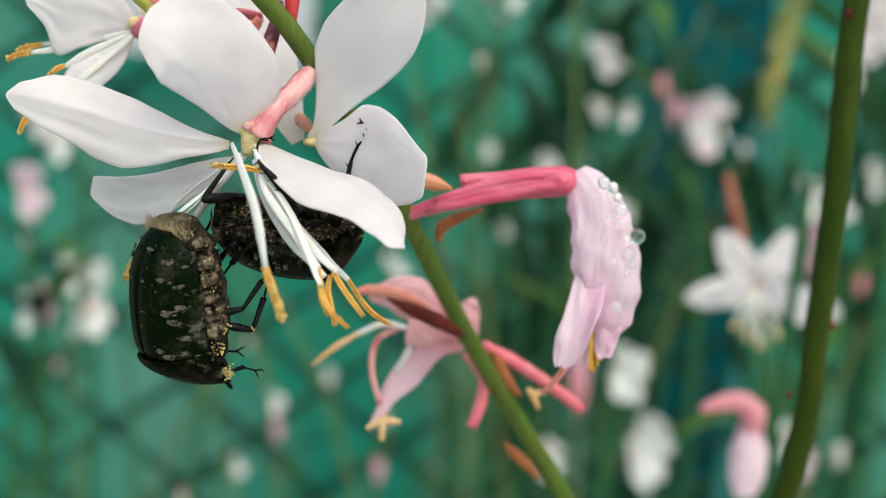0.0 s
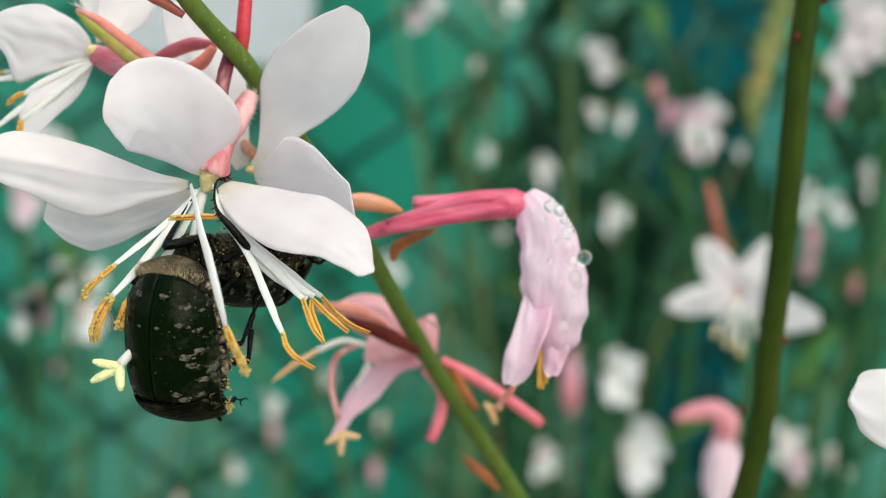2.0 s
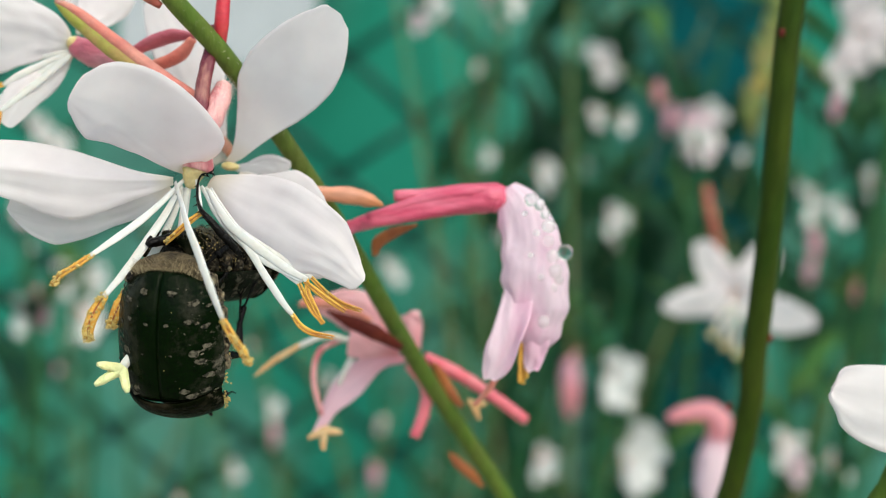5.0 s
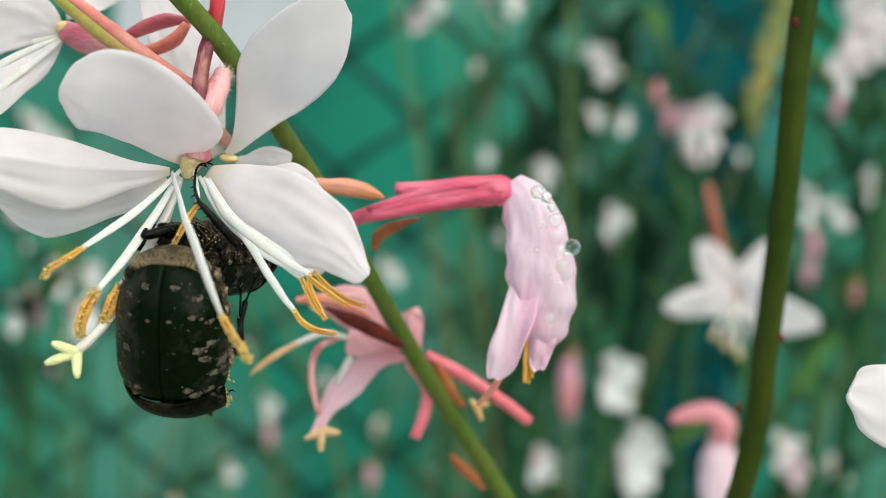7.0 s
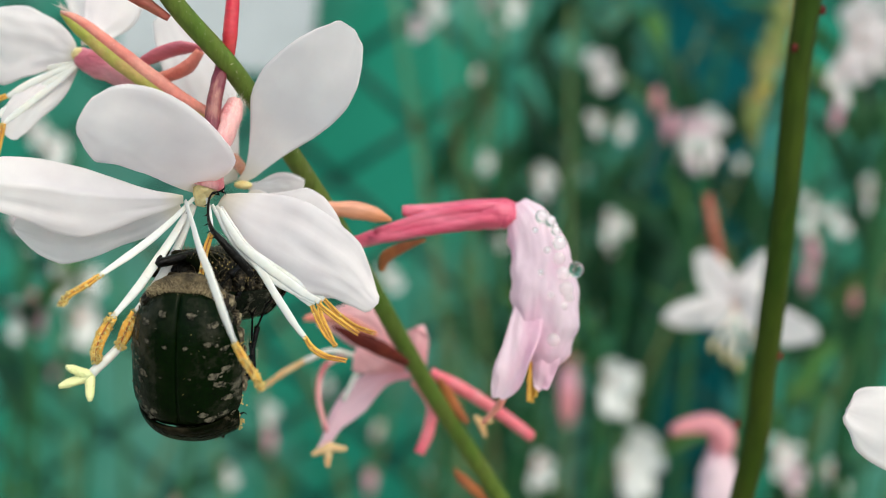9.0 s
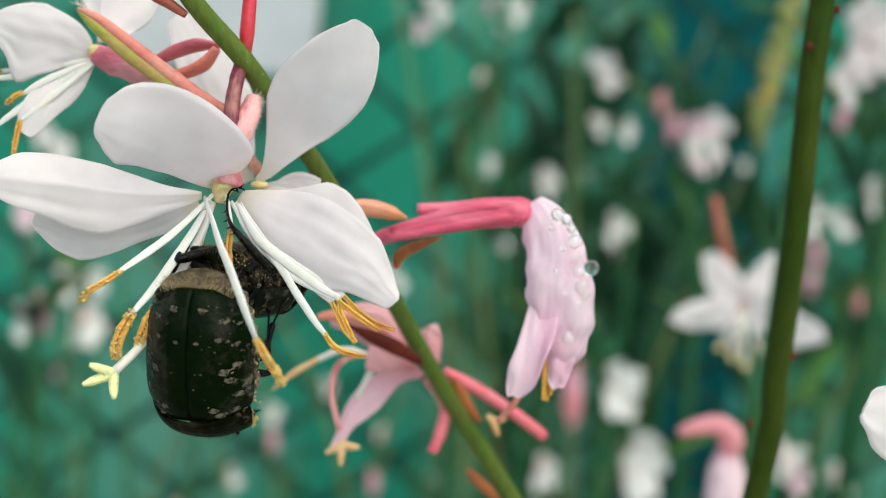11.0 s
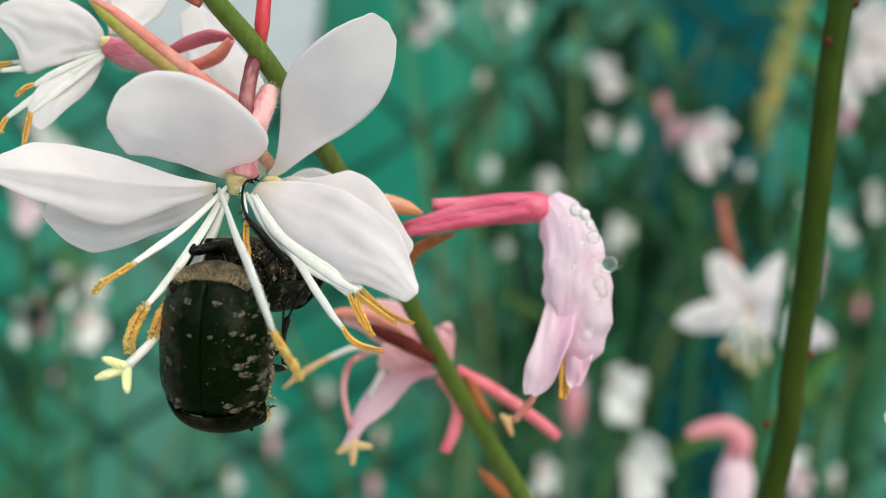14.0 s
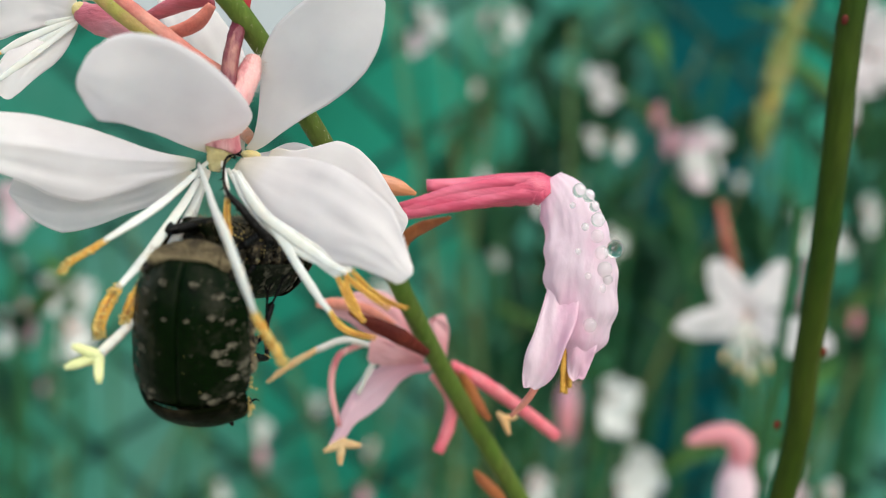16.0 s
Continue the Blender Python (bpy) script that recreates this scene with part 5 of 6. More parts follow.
for _ in range(260):
    _a, _y = _rnd.uniform(-0.3, math.pi + 0.3), _rnd.uniform(-3.8, 5.4)
    _w = (half_width(_y) if _y < 3.3 else 2.5 - 0.4 * (_y - 3.3)) * 1.0
    ball((_w * math.cos(_a), _y, -0.75 - 1.6 * max(0.0, math.sin(_a))), _rnd.uniform(0.015, 0.06), _bm, seg=4)
part("pollen", _bm, POLLEN, MATE, "specks of pollen on the underside", local=True)
leg(MATE, (1.5, 3.6, -1.7), (2.6, 4.6, -2.2), (2.2, 5.9, -1.6), (1.6, 6.5, -0.8), 0.26)
leg(MATE, (2.2, 0.4, -1.6), (3.2, 1.5, -2.2), (3.0, 3.0, -1.3), (2.7, 4.0, -0.8), 0.28)
SIZE[0] = 1.0


def cling(pts, radii):
    """A leg of the clinging beetle, laid out on the flower."""
    bm = tube(pts, radii, seg=9, n=5)
    line = spline(pts, 5)
    rnd = random.Random(len(pts))
    for k in range(6, len(line) - 2, 3):
        c, d = line[k], (line[k + 1] - line[k]).normalized()
        s = d.orthogonal().normalized()
        tube([c, c + (d * 0.5 + s * rnd.choice((-1, 1))) * 0.4], [0.07, 0.015], bm, seg=5, n=1)
    end = line[-1]
    d = (line[-1] - line[-2]).normalized()
    for s in (-1, 1):
        o = d.orthogonal().normalized() * s
        tube([end, end + d * 0.25 + o * 0.15, end + d * 0.3 + o * 0.35], [0.06, 0.05, 0.012], bm, seg=5, n=2)
    return bm


CLING = [
    part("leg", cling([(-6.67, 65.10, -11.99), (-7.55, 64.66, -10.96), (-8.28, 64.59, -10.19), (-8.97, 65.08, -9.68), (-9.51, 66.38, -9.21), (-9.78, 67.53, -8.46), (-9.69, 68.11, -8.03), (-9.29, 68.23, -7.91)], [0.2, 0.24, 0.22, 0.14, 0.09, 0.07, 0.06, 0.04]), LEG, FLOWER),
    part("leg", cling([(-9.92, 67.61, -11.48), (-10.76, 66.17, -11.58), (-11.68, 65.32, -11.80), (-11.97, 65.31, -11.83), (-11.82, 66.46, -11.06), (-11.34, 67.92, -9.65)], [0.26, 0.31, 0.29, 0.19, 0.16, 0.11]), LEG, FLOWER),
    part("leg", cling([(-5.93, 68.62, -11.56), (-4.83, 69.86, -10.30), (-4.6, 70.5, -8.66), (-4.3, 70.2, -7.6), (-3.75, 70.1, -6.9), (-3.7, 70.1, -6.35), (-4.15, 70.1, -6.2)], [0.22, 0.2, 0.13, 0.08, 0.08, 0.07, 0.04]), LEG, FLOWER),
]
for _leg in CLING:
    _leg.parent = MATE


# ---- plants further back ----
def far_plant(foot, pts, radii, blooms, label, leaves=6, seed=0, mat=None):
    """A gaura plant: a wand from the ground with blooms (place, size, lean, tint) along it."""
    rnd = random.Random(seed)
    ob = thing("gaura_plant", foot, label, "plant", "gaura plants")
    part("stalk", tube([foot, *pts], radii, seg=8, n=8), mat or STEM_FAR, ob)
    line = spline([foot, *pts], 10)
    for k in range(leaves):
        c = line[rnd.randrange(2, max(3, len(line) * 2 // 3))]
        a = rnd.uniform(0, 6.28)
        d = Vector((math.cos(a), math.sin(a), rnd.uniform(0.3, 1.2))).normalized()
        size = rnd.uniform(25, 55)
        part("leaf", sheet([c, c + d * size * 0.5, c + d * size + Vector((0, 0, -size * 0.2))], size * 0.1, d.cross(Vector((0, 0, 1))) + Vector((0.01, 0, 0)),
                           0.2, 0.2, 0.45, 1.6, 0.5, seed + k, 0.4, n=8, m=4), LEAF_LIGHT if rnd.random() < 0.45 else LEAF, ob)
    for k, (c, size, lean, tint) in enumerate(blooms):
        bloom(ob, Vector(c), size, lean, tint, seed * 13 + k, line)
    return ob


def bloom(ob, c, size, lean, tint, seed, line=None):
    """A small four-petalled flower or a closed pink bud on its calyx."""
    rnd = random.Random(seed)
    near = min(line, key=lambda q: (q - c).length) if line else c + Vector((0, 0, 10))
    mat = {"w": FARWHITE, "W": WHITE, "p": BLUSH, "r": ROSE}[tint[0]]
    size *= 0.88
    away = (near - c).normalized() if (near - c).length > 0.1 else Vector((0, 0, 1))
    neck = c + (away * 0.5 + Vector((0, 0, 0.5))) * min(size * 0.5, (near - c).length + 1)
    part("flower_stalk", tube([near, (near + neck) / 2 + Vector((0, 0, size * 0.1)), neck], [size * 0.025, size * 0.025, size * 0.03], seg=6, n=4), STEM_FAR, ob)
    cal = part("calyx", tube([neck, (neck + c) / 2, c], [size * 0.035, size * 0.06, size * 0.07], seg=7, n=3), PALEPINK if tint[0] in "pr" else CORAL, ob, "reddish calyx")
    if tint.endswith("b"):
        part("bud", tube([c, c + Vector((lean * 0.3, 0, -0.45)) * size, c + Vector((lean * 0.5, 0, -1.0)) * size], [size * 0.16, size * 0.26, size * 0.1], seg=9, knobs=0.2), mat, cal)
        return
    for k in range(4):
        a = radians((-60, -10, 195, 245)[k] + rnd.uniform(-24, 24)) + math.pi * 0.5 + lean
        d = Vector((math.cos(a), rnd.uniform(-0.5, -0.1), math.sin(a) * 0.9)).normalized()
        w = d.cross(Vector((0.2, -1, 0.1))).normalized()
        part("petal", sheet([c, c + d * size * 0.34, c + d * size * rnd.uniform(0.58, 0.76) - Vector((0, 0, size * 0.06))], size * rnd.uniform(0.15, 0.21), w, 0.2, 0.3, 0.6, 2.4, size * 0.03, seed + k, size * 0.012, n=10, m=6), mat, cal)
    bm = bmesh.new()
    for k in range(5):
        d = Vector((rnd.uniform(-0.3, 0.3), -0.2, -1)).normalized()
        tube([c, c + d * size * 0.45], [size * 0.012, size * 0.012], bm, seg=5, n=1)
    part("stamen", bm, FILAMENT, cal)


# white flower close behind the upright stem
def flower_mid():
    ob = thing("gaura_plant", (70, 230, -700), "white gaura flower with a red calyx on its wand", "plant", "gaura plants")
    c = (56.31, 207.88, -40.77)
    part("stalk", tube([(70, 230, -700), (72, 225, -300), (60.36, 205.59, -77.47), (57.34, 209.51, -48.95), (53.85, 212.29, -29.90), (49.58, 213.47, -20.09), (47.32, 213.83, -12.13)], [2.0, 1.4, 0.6, 0.5, 0.5, 0.5, 0.4], seg=10), STEM_FAR, ob)
    cal = part("calyx", tube([(49.90, 212.22, -21.45), (51.18, 210.30, -26.72), (53.62, 209.13, -33.51), c], [0.7, 0.9, 0.7, 0.9], seg=10), RUST, ob, "red-brown calyx")
    part("petal", sheet([c, (53.10, 204.84, -40.69), (48.48, 203.64, -41.66), (43.00, 202.48, -42.40)], 2.9, (0.05, -0.1, 1), 0.08, 0.35, 0.5, 1.9, 0.8, 61, 0.25), WHITE, cal)
    part("petal", sheet([c, (53.74, 206.39, -37.58), (51.26, 206.90, -34.63), (48.92, 207.52, -30.97)], 3.0, (0.9, -0.1, 0.45), 0.08, 0.4, 0.5, 1.9, 0.8, 62, 0.25), WHITE, cal)
    part("petal", sheet([c, (58.03, 206.47, -37.21), (60.27, 207.01, -34.14), (61.71, 207.72, -30.05)], 3.1, (0.9, -0.1, -0.45), 0.08, 0.4, 0.5, 1.9, 0.8, 63, 0.25), WHITE, cal)
    part("petal", sheet([c, (59.66, 204.75, -41.30), (64.91, 203.52, -42.68), (70.23, 202.42, -43.24)], 3.2, (0.15, -0.1, 1), 0.08, 0.35, 0.5, 1.9, 0.8, 64, 0.25), WHITE, cal)
    for k, (a, b) in enumerate((((53.47, 204.13, -44.80), (51.80, 202.65, -47.45)), ((55.99, 203.03, -45.32), (56.85, 201.06, -50.86)), ((58.48, 204.13, -44.85), (60.09, 202.42, -48.89)), ((55.05, 203.98, -45.65), (54.36, 202.32, -49.39)))):
        st = part("stamen", tube([c, a, tuple(Vector(a).lerp(Vector(b), 0.7))], [0.35, 0.35, 0.4], seg=6), FILAMENT, cal)
        part("anther", ball(tuple(Vector(a).lerp(Vector(b), 0.75)), 0.6, squash=(1.1, 0.8, 1.5), seg=8), BASE, st, "cream anther")


flower_mid()
_d = far_plant((48, 175, -700), [(46.90, 155.66, -66.69), (45.86, 153.03, -52.53), (44.44, 151.94, -47.10), (40.25, 151.29, -44.91)], [1.6, 0.7, 0.5, 0.45, 0.4],
               [], "gaura wand with a drooping pink flower", 0, 1)
part("calyx", tube([(35.74, 150.99, -46.57), (37.91, 151.16, -45.63), (40.71, 151.26, -45.09), (42.64, 151.04, -46.41), (42.84, 150.66, -48.61)], [0.6, 1.1, 1.4, 1.7, 1.3], seg=12, knobs=0.15), ROSE, _d, "rose pink calyx")
part("petal", sheet([(42.42, 150.88, -47.31), (42.35, 149.28, -50.67), (42.24, 148.64, -54.36), (42.16, 148.07, -57.68)], 2.5, (1, -0.2, 0), -0.5, 0.5, 0.5, 2.6, 0.8, 71, 0.2), BLUSH, _d)

FAR = [
    ((120, 520, -700), [(113.60, 503.21, -141.41), (97.70, 503.73, -50.27), (88.75, 507.18, -0.92), (72.38, 510.97, 21.24), (61.95, 514.87, 43.91)], [((98.85, 497.05, -30.30), 24, 0.2, "p"), ((105.59, 497.78, -26.21), 21, -0.3, "w"), ((86.14, 505.30, -11.76), 11, 0.3, "rb"), ((92.57, 501.77, -20.52), 13, 0, "pb"), ((101.13, 493.08, -35.66), 18, 0.6, "w")]),
    ((95, 640, -700), [(99.91, 623.90, -147.54), (86.97, 629.83, -66.20), (72.50, 636.37, -4.78), (66.79, 640.37, 18.42)], [((74.93, 633.88, -7.48), 21, 0.3, "W"), ((74.62, 631.17, -34.81), 13, 0.2, "w"), ((89.75, 631.04, -35.86), 12, -0.3, "w"), ((88.57, 624.27, -86.63), 17, 0.1, "w")]),
    ((60, 420, -700), [(62.98, 405.13, -150.11), (56.89, 402.63, -105.85), (51.30, 404.00, -80.26)], [((64.25, 394.99, -109.09), 18, 0.1, "w"), ((49.51, 397.49, -106.11), 17, 0.2, "pb"), ((64.86, 393.83, -115.78), 14, 0.4, "w"), ((50.01, 395.36, -112.55), 15, 0.2, "rb")]),
    ((85, 480, -700), [(94.10, 452.51, -199.34), (84.55, 449.09, -160.36), (77.30, 454.34, -129.95)], [((83.17, 446.59, -151.35), 26, 0.1, "w"), ((80.54, 445.21, -159.27), 21, 0.4, "w"), ((47.32, 458.33, -164.93), 16, 0, "w")]),
    ((170, 500, -700), [(166.00, 477.32, -203.92), (155.83, 479.80, -160.18), (147.61, 488.64, -109.00), (140.87, 494.65, -74.21)], [((151.46, 478.21, -157.51), 17, 0.1, "w"), ((172.20, 477.37, -162.75), 16, 0.3, "w"), ((155.44, 475.91, -165.03), 14, 0.3, "p")]),
    ((150, 420, -700), [(121.19, 322.85, -69.57), (112.11, 322.12, -15.08), (107.36, 324.97, 13.17), (104.99, 328.05, 30.97)], [((105.30, 320.87, 12.96), 16, 0.2, "W"), ((104.34, 319.82, 6.95), 15, -0.3, "W"), ((104.06, 318.92, 1.74), 13, 0.2, "W"), ((110.44, 323.49, 17.32), 15, 0.5, "W"), ((104.30, 318.65, -5.70), 8, 0, "pb"), ((116.0, 322.0, 24.0), 15, 0.1, "W"), ((111.0, 321.0, 9.0), 13, -0.4, "W")]),
    ((210, 620, -700), [(215.52, 596.43, -191.03), (198.55, 601.52, -102.78), (184.79, 608.73, -31.64), (176.63, 610.94, 10.51)], [((185.17, 597.36, -68.00), 18, 0.1, "w"), ((196.95, 596.84, -71.22), 16, 0.5, "w"), ((187.87, 594.95, -81.92), 16, 0.3, "pb"), ((187.71, 592.50, -96.08), 14, 0, "pb"), ((212.95, 591.00, -105.20), 12, 0, "rb"), ((214.21, 599.61, -55.56), 18, 0.2, "w")]),
    ((40, 750, -700), [(54.88, 712.99, -247.54), (40.14, 731.08, -125.29), (26.31, 745.19, -31.89), (17.04, 752.67, 23.10)], [((20.85, 733.45, -70.28), 13, 0.2, "w"), ((56.69, 732.31, -77.55), 20, 0.3, "w"), ((33.93, 725.28, -117.68), 12, 0.2, "w"), ((29.74, 750.14, 25.85), 17, 0.2, "w")]),
    ((0, 800, -700), [(14.59, 758.29, -307.49), (-6.10, 785.67, -119.84), (-24.92, 802.34, 5.99), (-30.81, 809.98, 50.19)], [((-22.51, 800.19, 22.82), 24, 0.2, "w"), ((-30.67, 797.80, 9.14), 16, 0.4, "p")]),
    ((-90, 600, -700), [(-66.12, 567.03, -267.61), (-75.82, 570.99, -215.34), (-83.42, 572.88, -180.86)], [((-80.12, 569.55, -188.40), 13, 0.1, "w"), ((-76.98, 567.91, -197.93), 14, 0.2, "pb"), ((-24.02, 570.96, -216.47), 14, 0, "pb"), ((-24.11, 587.63, -120.24), 14, 0.3, "w")]),
    ((-130, 400, -700), [(-127.97, 376.54, -165.13), (-133.90, 382.67, -100.36), (-136.66, 382.85, -70.03)], [((-138.35, 379.29, -61.24), 19, 0.1, "p"), ((-123.64, 384.80, -88.28), 13, 0.2, "w"), ((-115.86, 385.61, -101.34), 14, 0.4, "w"), ((-136.58, 379.70, -99.91), 13, 0.3, "w"), ((-129.63, 380.79, -93.75), 14, 0.1, "pb")]),
    ((-200, 620, -700), [(-173.54, 584.23, -254.25), (-185.14, 604.42, -108.27), (-197.61, 610.23, -56.93)], [((-204.35, 605.61, -71.78), 22, 0.2, "w"), ((-178.13, 594.62, -135.68), 16, 0.1, "w"), ((-184.63, 590.26, -160.70), 17, 0.3, "w"), ((-214.66, 609.17, -62.75), 18, 0.4, "w")]),
]
for _k, (_foot, _pts, _blooms) in enumerate(FAR):
    far_plant(_foot, _pts, [3.0, 2.2, 1.6, 1.2, 1.0], _blooms, "blurred gaura plant with white and pink flowers", 1 if _k in (7, 8) else 5, 100 + _k)

# yellow-green unopened spike beyond the upright stem
_s = thing("gaura_plant", (84, 287, -700), "gaura wand tipped with a yellow-green bud spike", "plant", "gaura plants")
part("stalk", tube([(84, 287, -700), (87, 284, -300), (76.1, 260.2, -70.8), (72.0, 264.4, -30.2), (70.4, 266.2, -11.4)], [1.6, 1.1, 0.5, 0.45, 0.5], seg=8), STEM_FAR, _s)
_rnd = random.Random(31)
_axis = spline([(70.1, 265.5, -15.8), (70.3, 265.9, -5.1), (73.0, 268.1, 7.5), (74.4, 271.2, 25.0)], 6)
part("axis", tube([(70.1, 265.5, -15.8), (70.3, 265.9, -5.1), (73.0, 268.1, 7.5), (74.4, 271.2, 25.0)], [0.9, 1.8, 2.0, 1.4], seg=8, knobs=0.3), SPIKE, _s)
for _k, _c in enumerate(_axis[1:]):
    _d = Vector((_rnd.uniform(-0.5, 0.5) + (0.4 if _k % 2 else -0.4), _rnd.uniform(-0.6, 0.3), 2.2)).normalized()
    part("bud", tube([_c, _c + _d * 4.5, _c + _d * _rnd.uniform(6, 9)], [0.8, 1.7, 0.4], seg=8), _rnd.choice((SPIKE, SPIKE, SPIKE, LIME)), _s, "yellow-green bud")


def thicket():
    """Bare wands and leafy shoots that fill the space before the fence."""
    rnd = random.Random(77)
    for k in range(96):
        y = rnd.uniform(480, 1000)
        x = rnd.uniform(-0.48, 0.5) * y
        if 0.16 < x / y < 0.285:
            continue
        if x < 0 and rnd.random() < 0.3:
            continue
        h = rnd.uniform(0.45, 1.05) if x > 0.09 * y else rnd.uniform(0.5, 0.97) if x > 0 else rnd.uniform(0.5, 0.85)
        top = -700 + 760 * h
        lean = rnd.uniform(-50, 50)
        pts = [(x + lean * 0.3, y, -700 + 250 * h), (x + lean * 0.6, y + 5, -700 + 520 * h), (x + lean, y + 8, top)]
        blooms = []
        if rnd.random() < 0.1:
            blooms = [((x + lean * 0.8 + rnd.uniform(-15, 15), y, top - rnd.uniform(0, 160)), rnd.uniform(12, 20), rnd.uniform(-0.5, 0.5), rnd.choice(("w", "pb", "w", "w")))]
        far_plant((x, y, -700), pts, [2.2, 1.6, 1.2, 0.7], blooms, "green gaura shoot among others before the fence", 8, 300 + k, rnd.choice((STEM_FAR, SAGE, SAGE)))


thicket()


def wands():
    """Thin pale wands with small buds, scattered before the fence."""
    rnd = random.Random(53)
    for k in range(44):
        y = rnd.uniform(430, 950)
        x = rnd.uniform(0.0, 0.46) * y if k % 4 else rnd.uniform(-0.4, 0.0) * y
        if 0.16 < x / y < 0.27:
            continue
        lean = rnd.uniform(-90, 90)
        top = (rnd.uniform(-0.16, 0.12) if x > 0 else rnd.uniform(-0.28, -0.1)) * y
        pts = [(x - lean * 0.2, y, -420), (x + lean * 0.3, y, -200 + top * 0.3), (x + lean, y, top)]
        line = spline([(x, y, -700), *pts], 10)
        blooms = []
        for _ in range(rnd.randrange(0, 2)):
            c = line[rnd.randrange(len(line) * 2 // 3, len(line))]
            blooms.append((tuple(c + Vector((rnd.uniform(-8, 8), -4, rnd.uniform(-4, 6)))), rnd.uniform(7, 13), rnd.uniform(-0.6, 0.6), rnd.choice(("wb", "pb", "w", "w"))))
        far_plant((x, y, -700), pts, [1.8, 1.4, 1.1, 0.7], blooms, "thin pale olive gaura wand with small buds", 0, 900 + k, rnd.choice((OLIVE, OLIVE, SAGE)))


wands()


def leafy_screen():
    """Taller leafy shoots close to the fence."""
    rnd = random.Random(41)
    for k in range(17):
        y = rnd.uniform(760, 1010)
        x = (rnd.uniform(0.055, 0.19) if k < 9 else rnd.uniform(0.26, 0.4) if k < 14 else rnd.uniform(0.12, 0.2)) * y
        lean = rnd.uniform(-40, 40)
        top = rnd.uniform(-110, 80) if k < 14 else rnd.uniform(-150, -70)
        pts = [(x + lean * 0.3, y, -450), (x + lean * 0.7, y, -150), (x + lean, y, top)]
        ob = far_plant((x, y, -700), pts, [3.4, 3.0, 2.4, 1.4], [], "tall dark green leafy shoot before the fence", 0, 700 + k)
        line = spline([(x, y, -700), *pts], 12)
        for j in range(10):
            c = line[rnd.randrange(14, len(line) - 1)]
            a = rnd.uniform(0, 6.28)
            d = Vector((math.cos(a) * 0.45, math.sin(a) * 0.3, rnd.uniform(0.5, 1.2) * rnd.choice((1, 1, -0.8)))).normalized()
            size = rnd.uniform(50, 95)
            part("leaf", sheet([c, c + d * size * 0.5, c + d * size + Vector((0, 0, -size * 0.15))], size * 0.11, (1, 0.3, 0.1), 0.2, 0.25, 0.45, 1.6, 0.6, k + j, 0.5, n=8, m=4), LEAF, ob)


leafy_screen()


# ---- what moves ----
# seconds, flower shift to the right and up in mm, its tilt and turn, the turn of the beetles
SWAY = [
    (0.0, -1.22, 1.0, -9, 3, -50),
    (0.5, -1.28, 0.98, -9, 3, -48),
    (1.0, -1.36, 0.98, -7, 2, -47),
    (1.5, -0.9, 0.62, -4, 2, -33),
    (2.0, -0.78, 0.35, -2, 1, -17),
    (2.5, -0.6, 0.18, -1, 0, -8),
    (3.0, -0.45, 0.24, 0, 0, -3),
    (3.5, -0.52, 0.19, 0, 0, 0),
    (4.0, -0.48, 0.16, 0, 0, 0),
    (4.5, -0.45, 0.15, 0, 0, 0),
    (7.0, -0.19, 0.14, 0, 0, 4),
    (7.5, -0.27, 0.1, 0, 0, 0),
    (8.0, -0.39, 0.03, 0, 0, 0),
    (8.5, -0.27, 0.05, 0, 0, 3),
    (9.0, -0.19, -0.03, 0, 0, 5),
    (11.5, -0.07, 0.02, 0, 0, 0),
    (12.0, -0.05, -0.03, 0, 0, 0),
    (12.5, 0.0, 0.0, 0, 0, 0),
    (13.0, 0.0, -0.03, 0, 0, 0),
    (13.5, 0.07, -0.06, 0, 0, 0),
    (14.0, -0.08, 0.1, 0, 0, 0),
    (14.5, 0.05, 0.08, 0, 0, 0),
    (15.0, 0.08, 0.07, 0, 0, 0),
    (15.5, 0.1, 0.08, 0, 0, 0),
    (16.0, 0.01, -0.04, 0, 0, 0),
]


# seconds, swing and turn of the style
STYLE_SWING = [(0.0, -28, -140), (1.0, -28, -140), (1.5, -30, -125), (1.75, -24, -70), (2.0, -13, -13), (2.5, -10, 0), (3.0, -9, 0), (3.5, -9, 0), (4.5, -12, 0), (7.0, 1, 0),
               (8.0, 1, 0), (9.0, 2, 0), (12.5, 0, 0), (14.5, 1, 0), (16.0, 0, 0)]


# seconds, three turns in degrees and a shift in mm, petal by petal
BROAD = [(0.0, -42, 36, -1, 0.1, 0, 0.3), (1.0, -42, 35, -1, 0.1, 0, 0.3), (1.5, -36, 25, 2, 0.1, 0, 0.2), (2.0, -35, 22, 1, 0.1, 0, 0.2), (2.5, -6, 3, 1, 0, 0, 0.1), (3.0, -2, 1, 0, 0, 0, 0),
         (3.5, 0, 0, 0, 0, 0, 0), (7.0, 0, 0, 0, 0, 0, 0), (16.0, 0, 0, 0, 0, 0, 0)]
UPPER = [(0.0, -21.9, -9.9, 17.7, -0.36, -0.13, 0.25), (1.0, -22, -11, 20, -0.3, -0.1, 0.22), (1.5, -24, -15, 27, -0.1, 0, 0.18), (2.0, -20, -13, 24, 0, 0.05, 0.08), (2.5, -8, -1, 11, -0.2, 0, 0),
         (3.5, -4, 6, 1, -0.26, 0, -0.1), (8.0, -1, 6, 1.5, -0.27, -0.05, -0.2), (12.5, -2.3, -2.3, 4.3, -0.22, 0, -0.1), (16.0, 1.5, 2.7, 2.4, -0.32, 0, 0)]
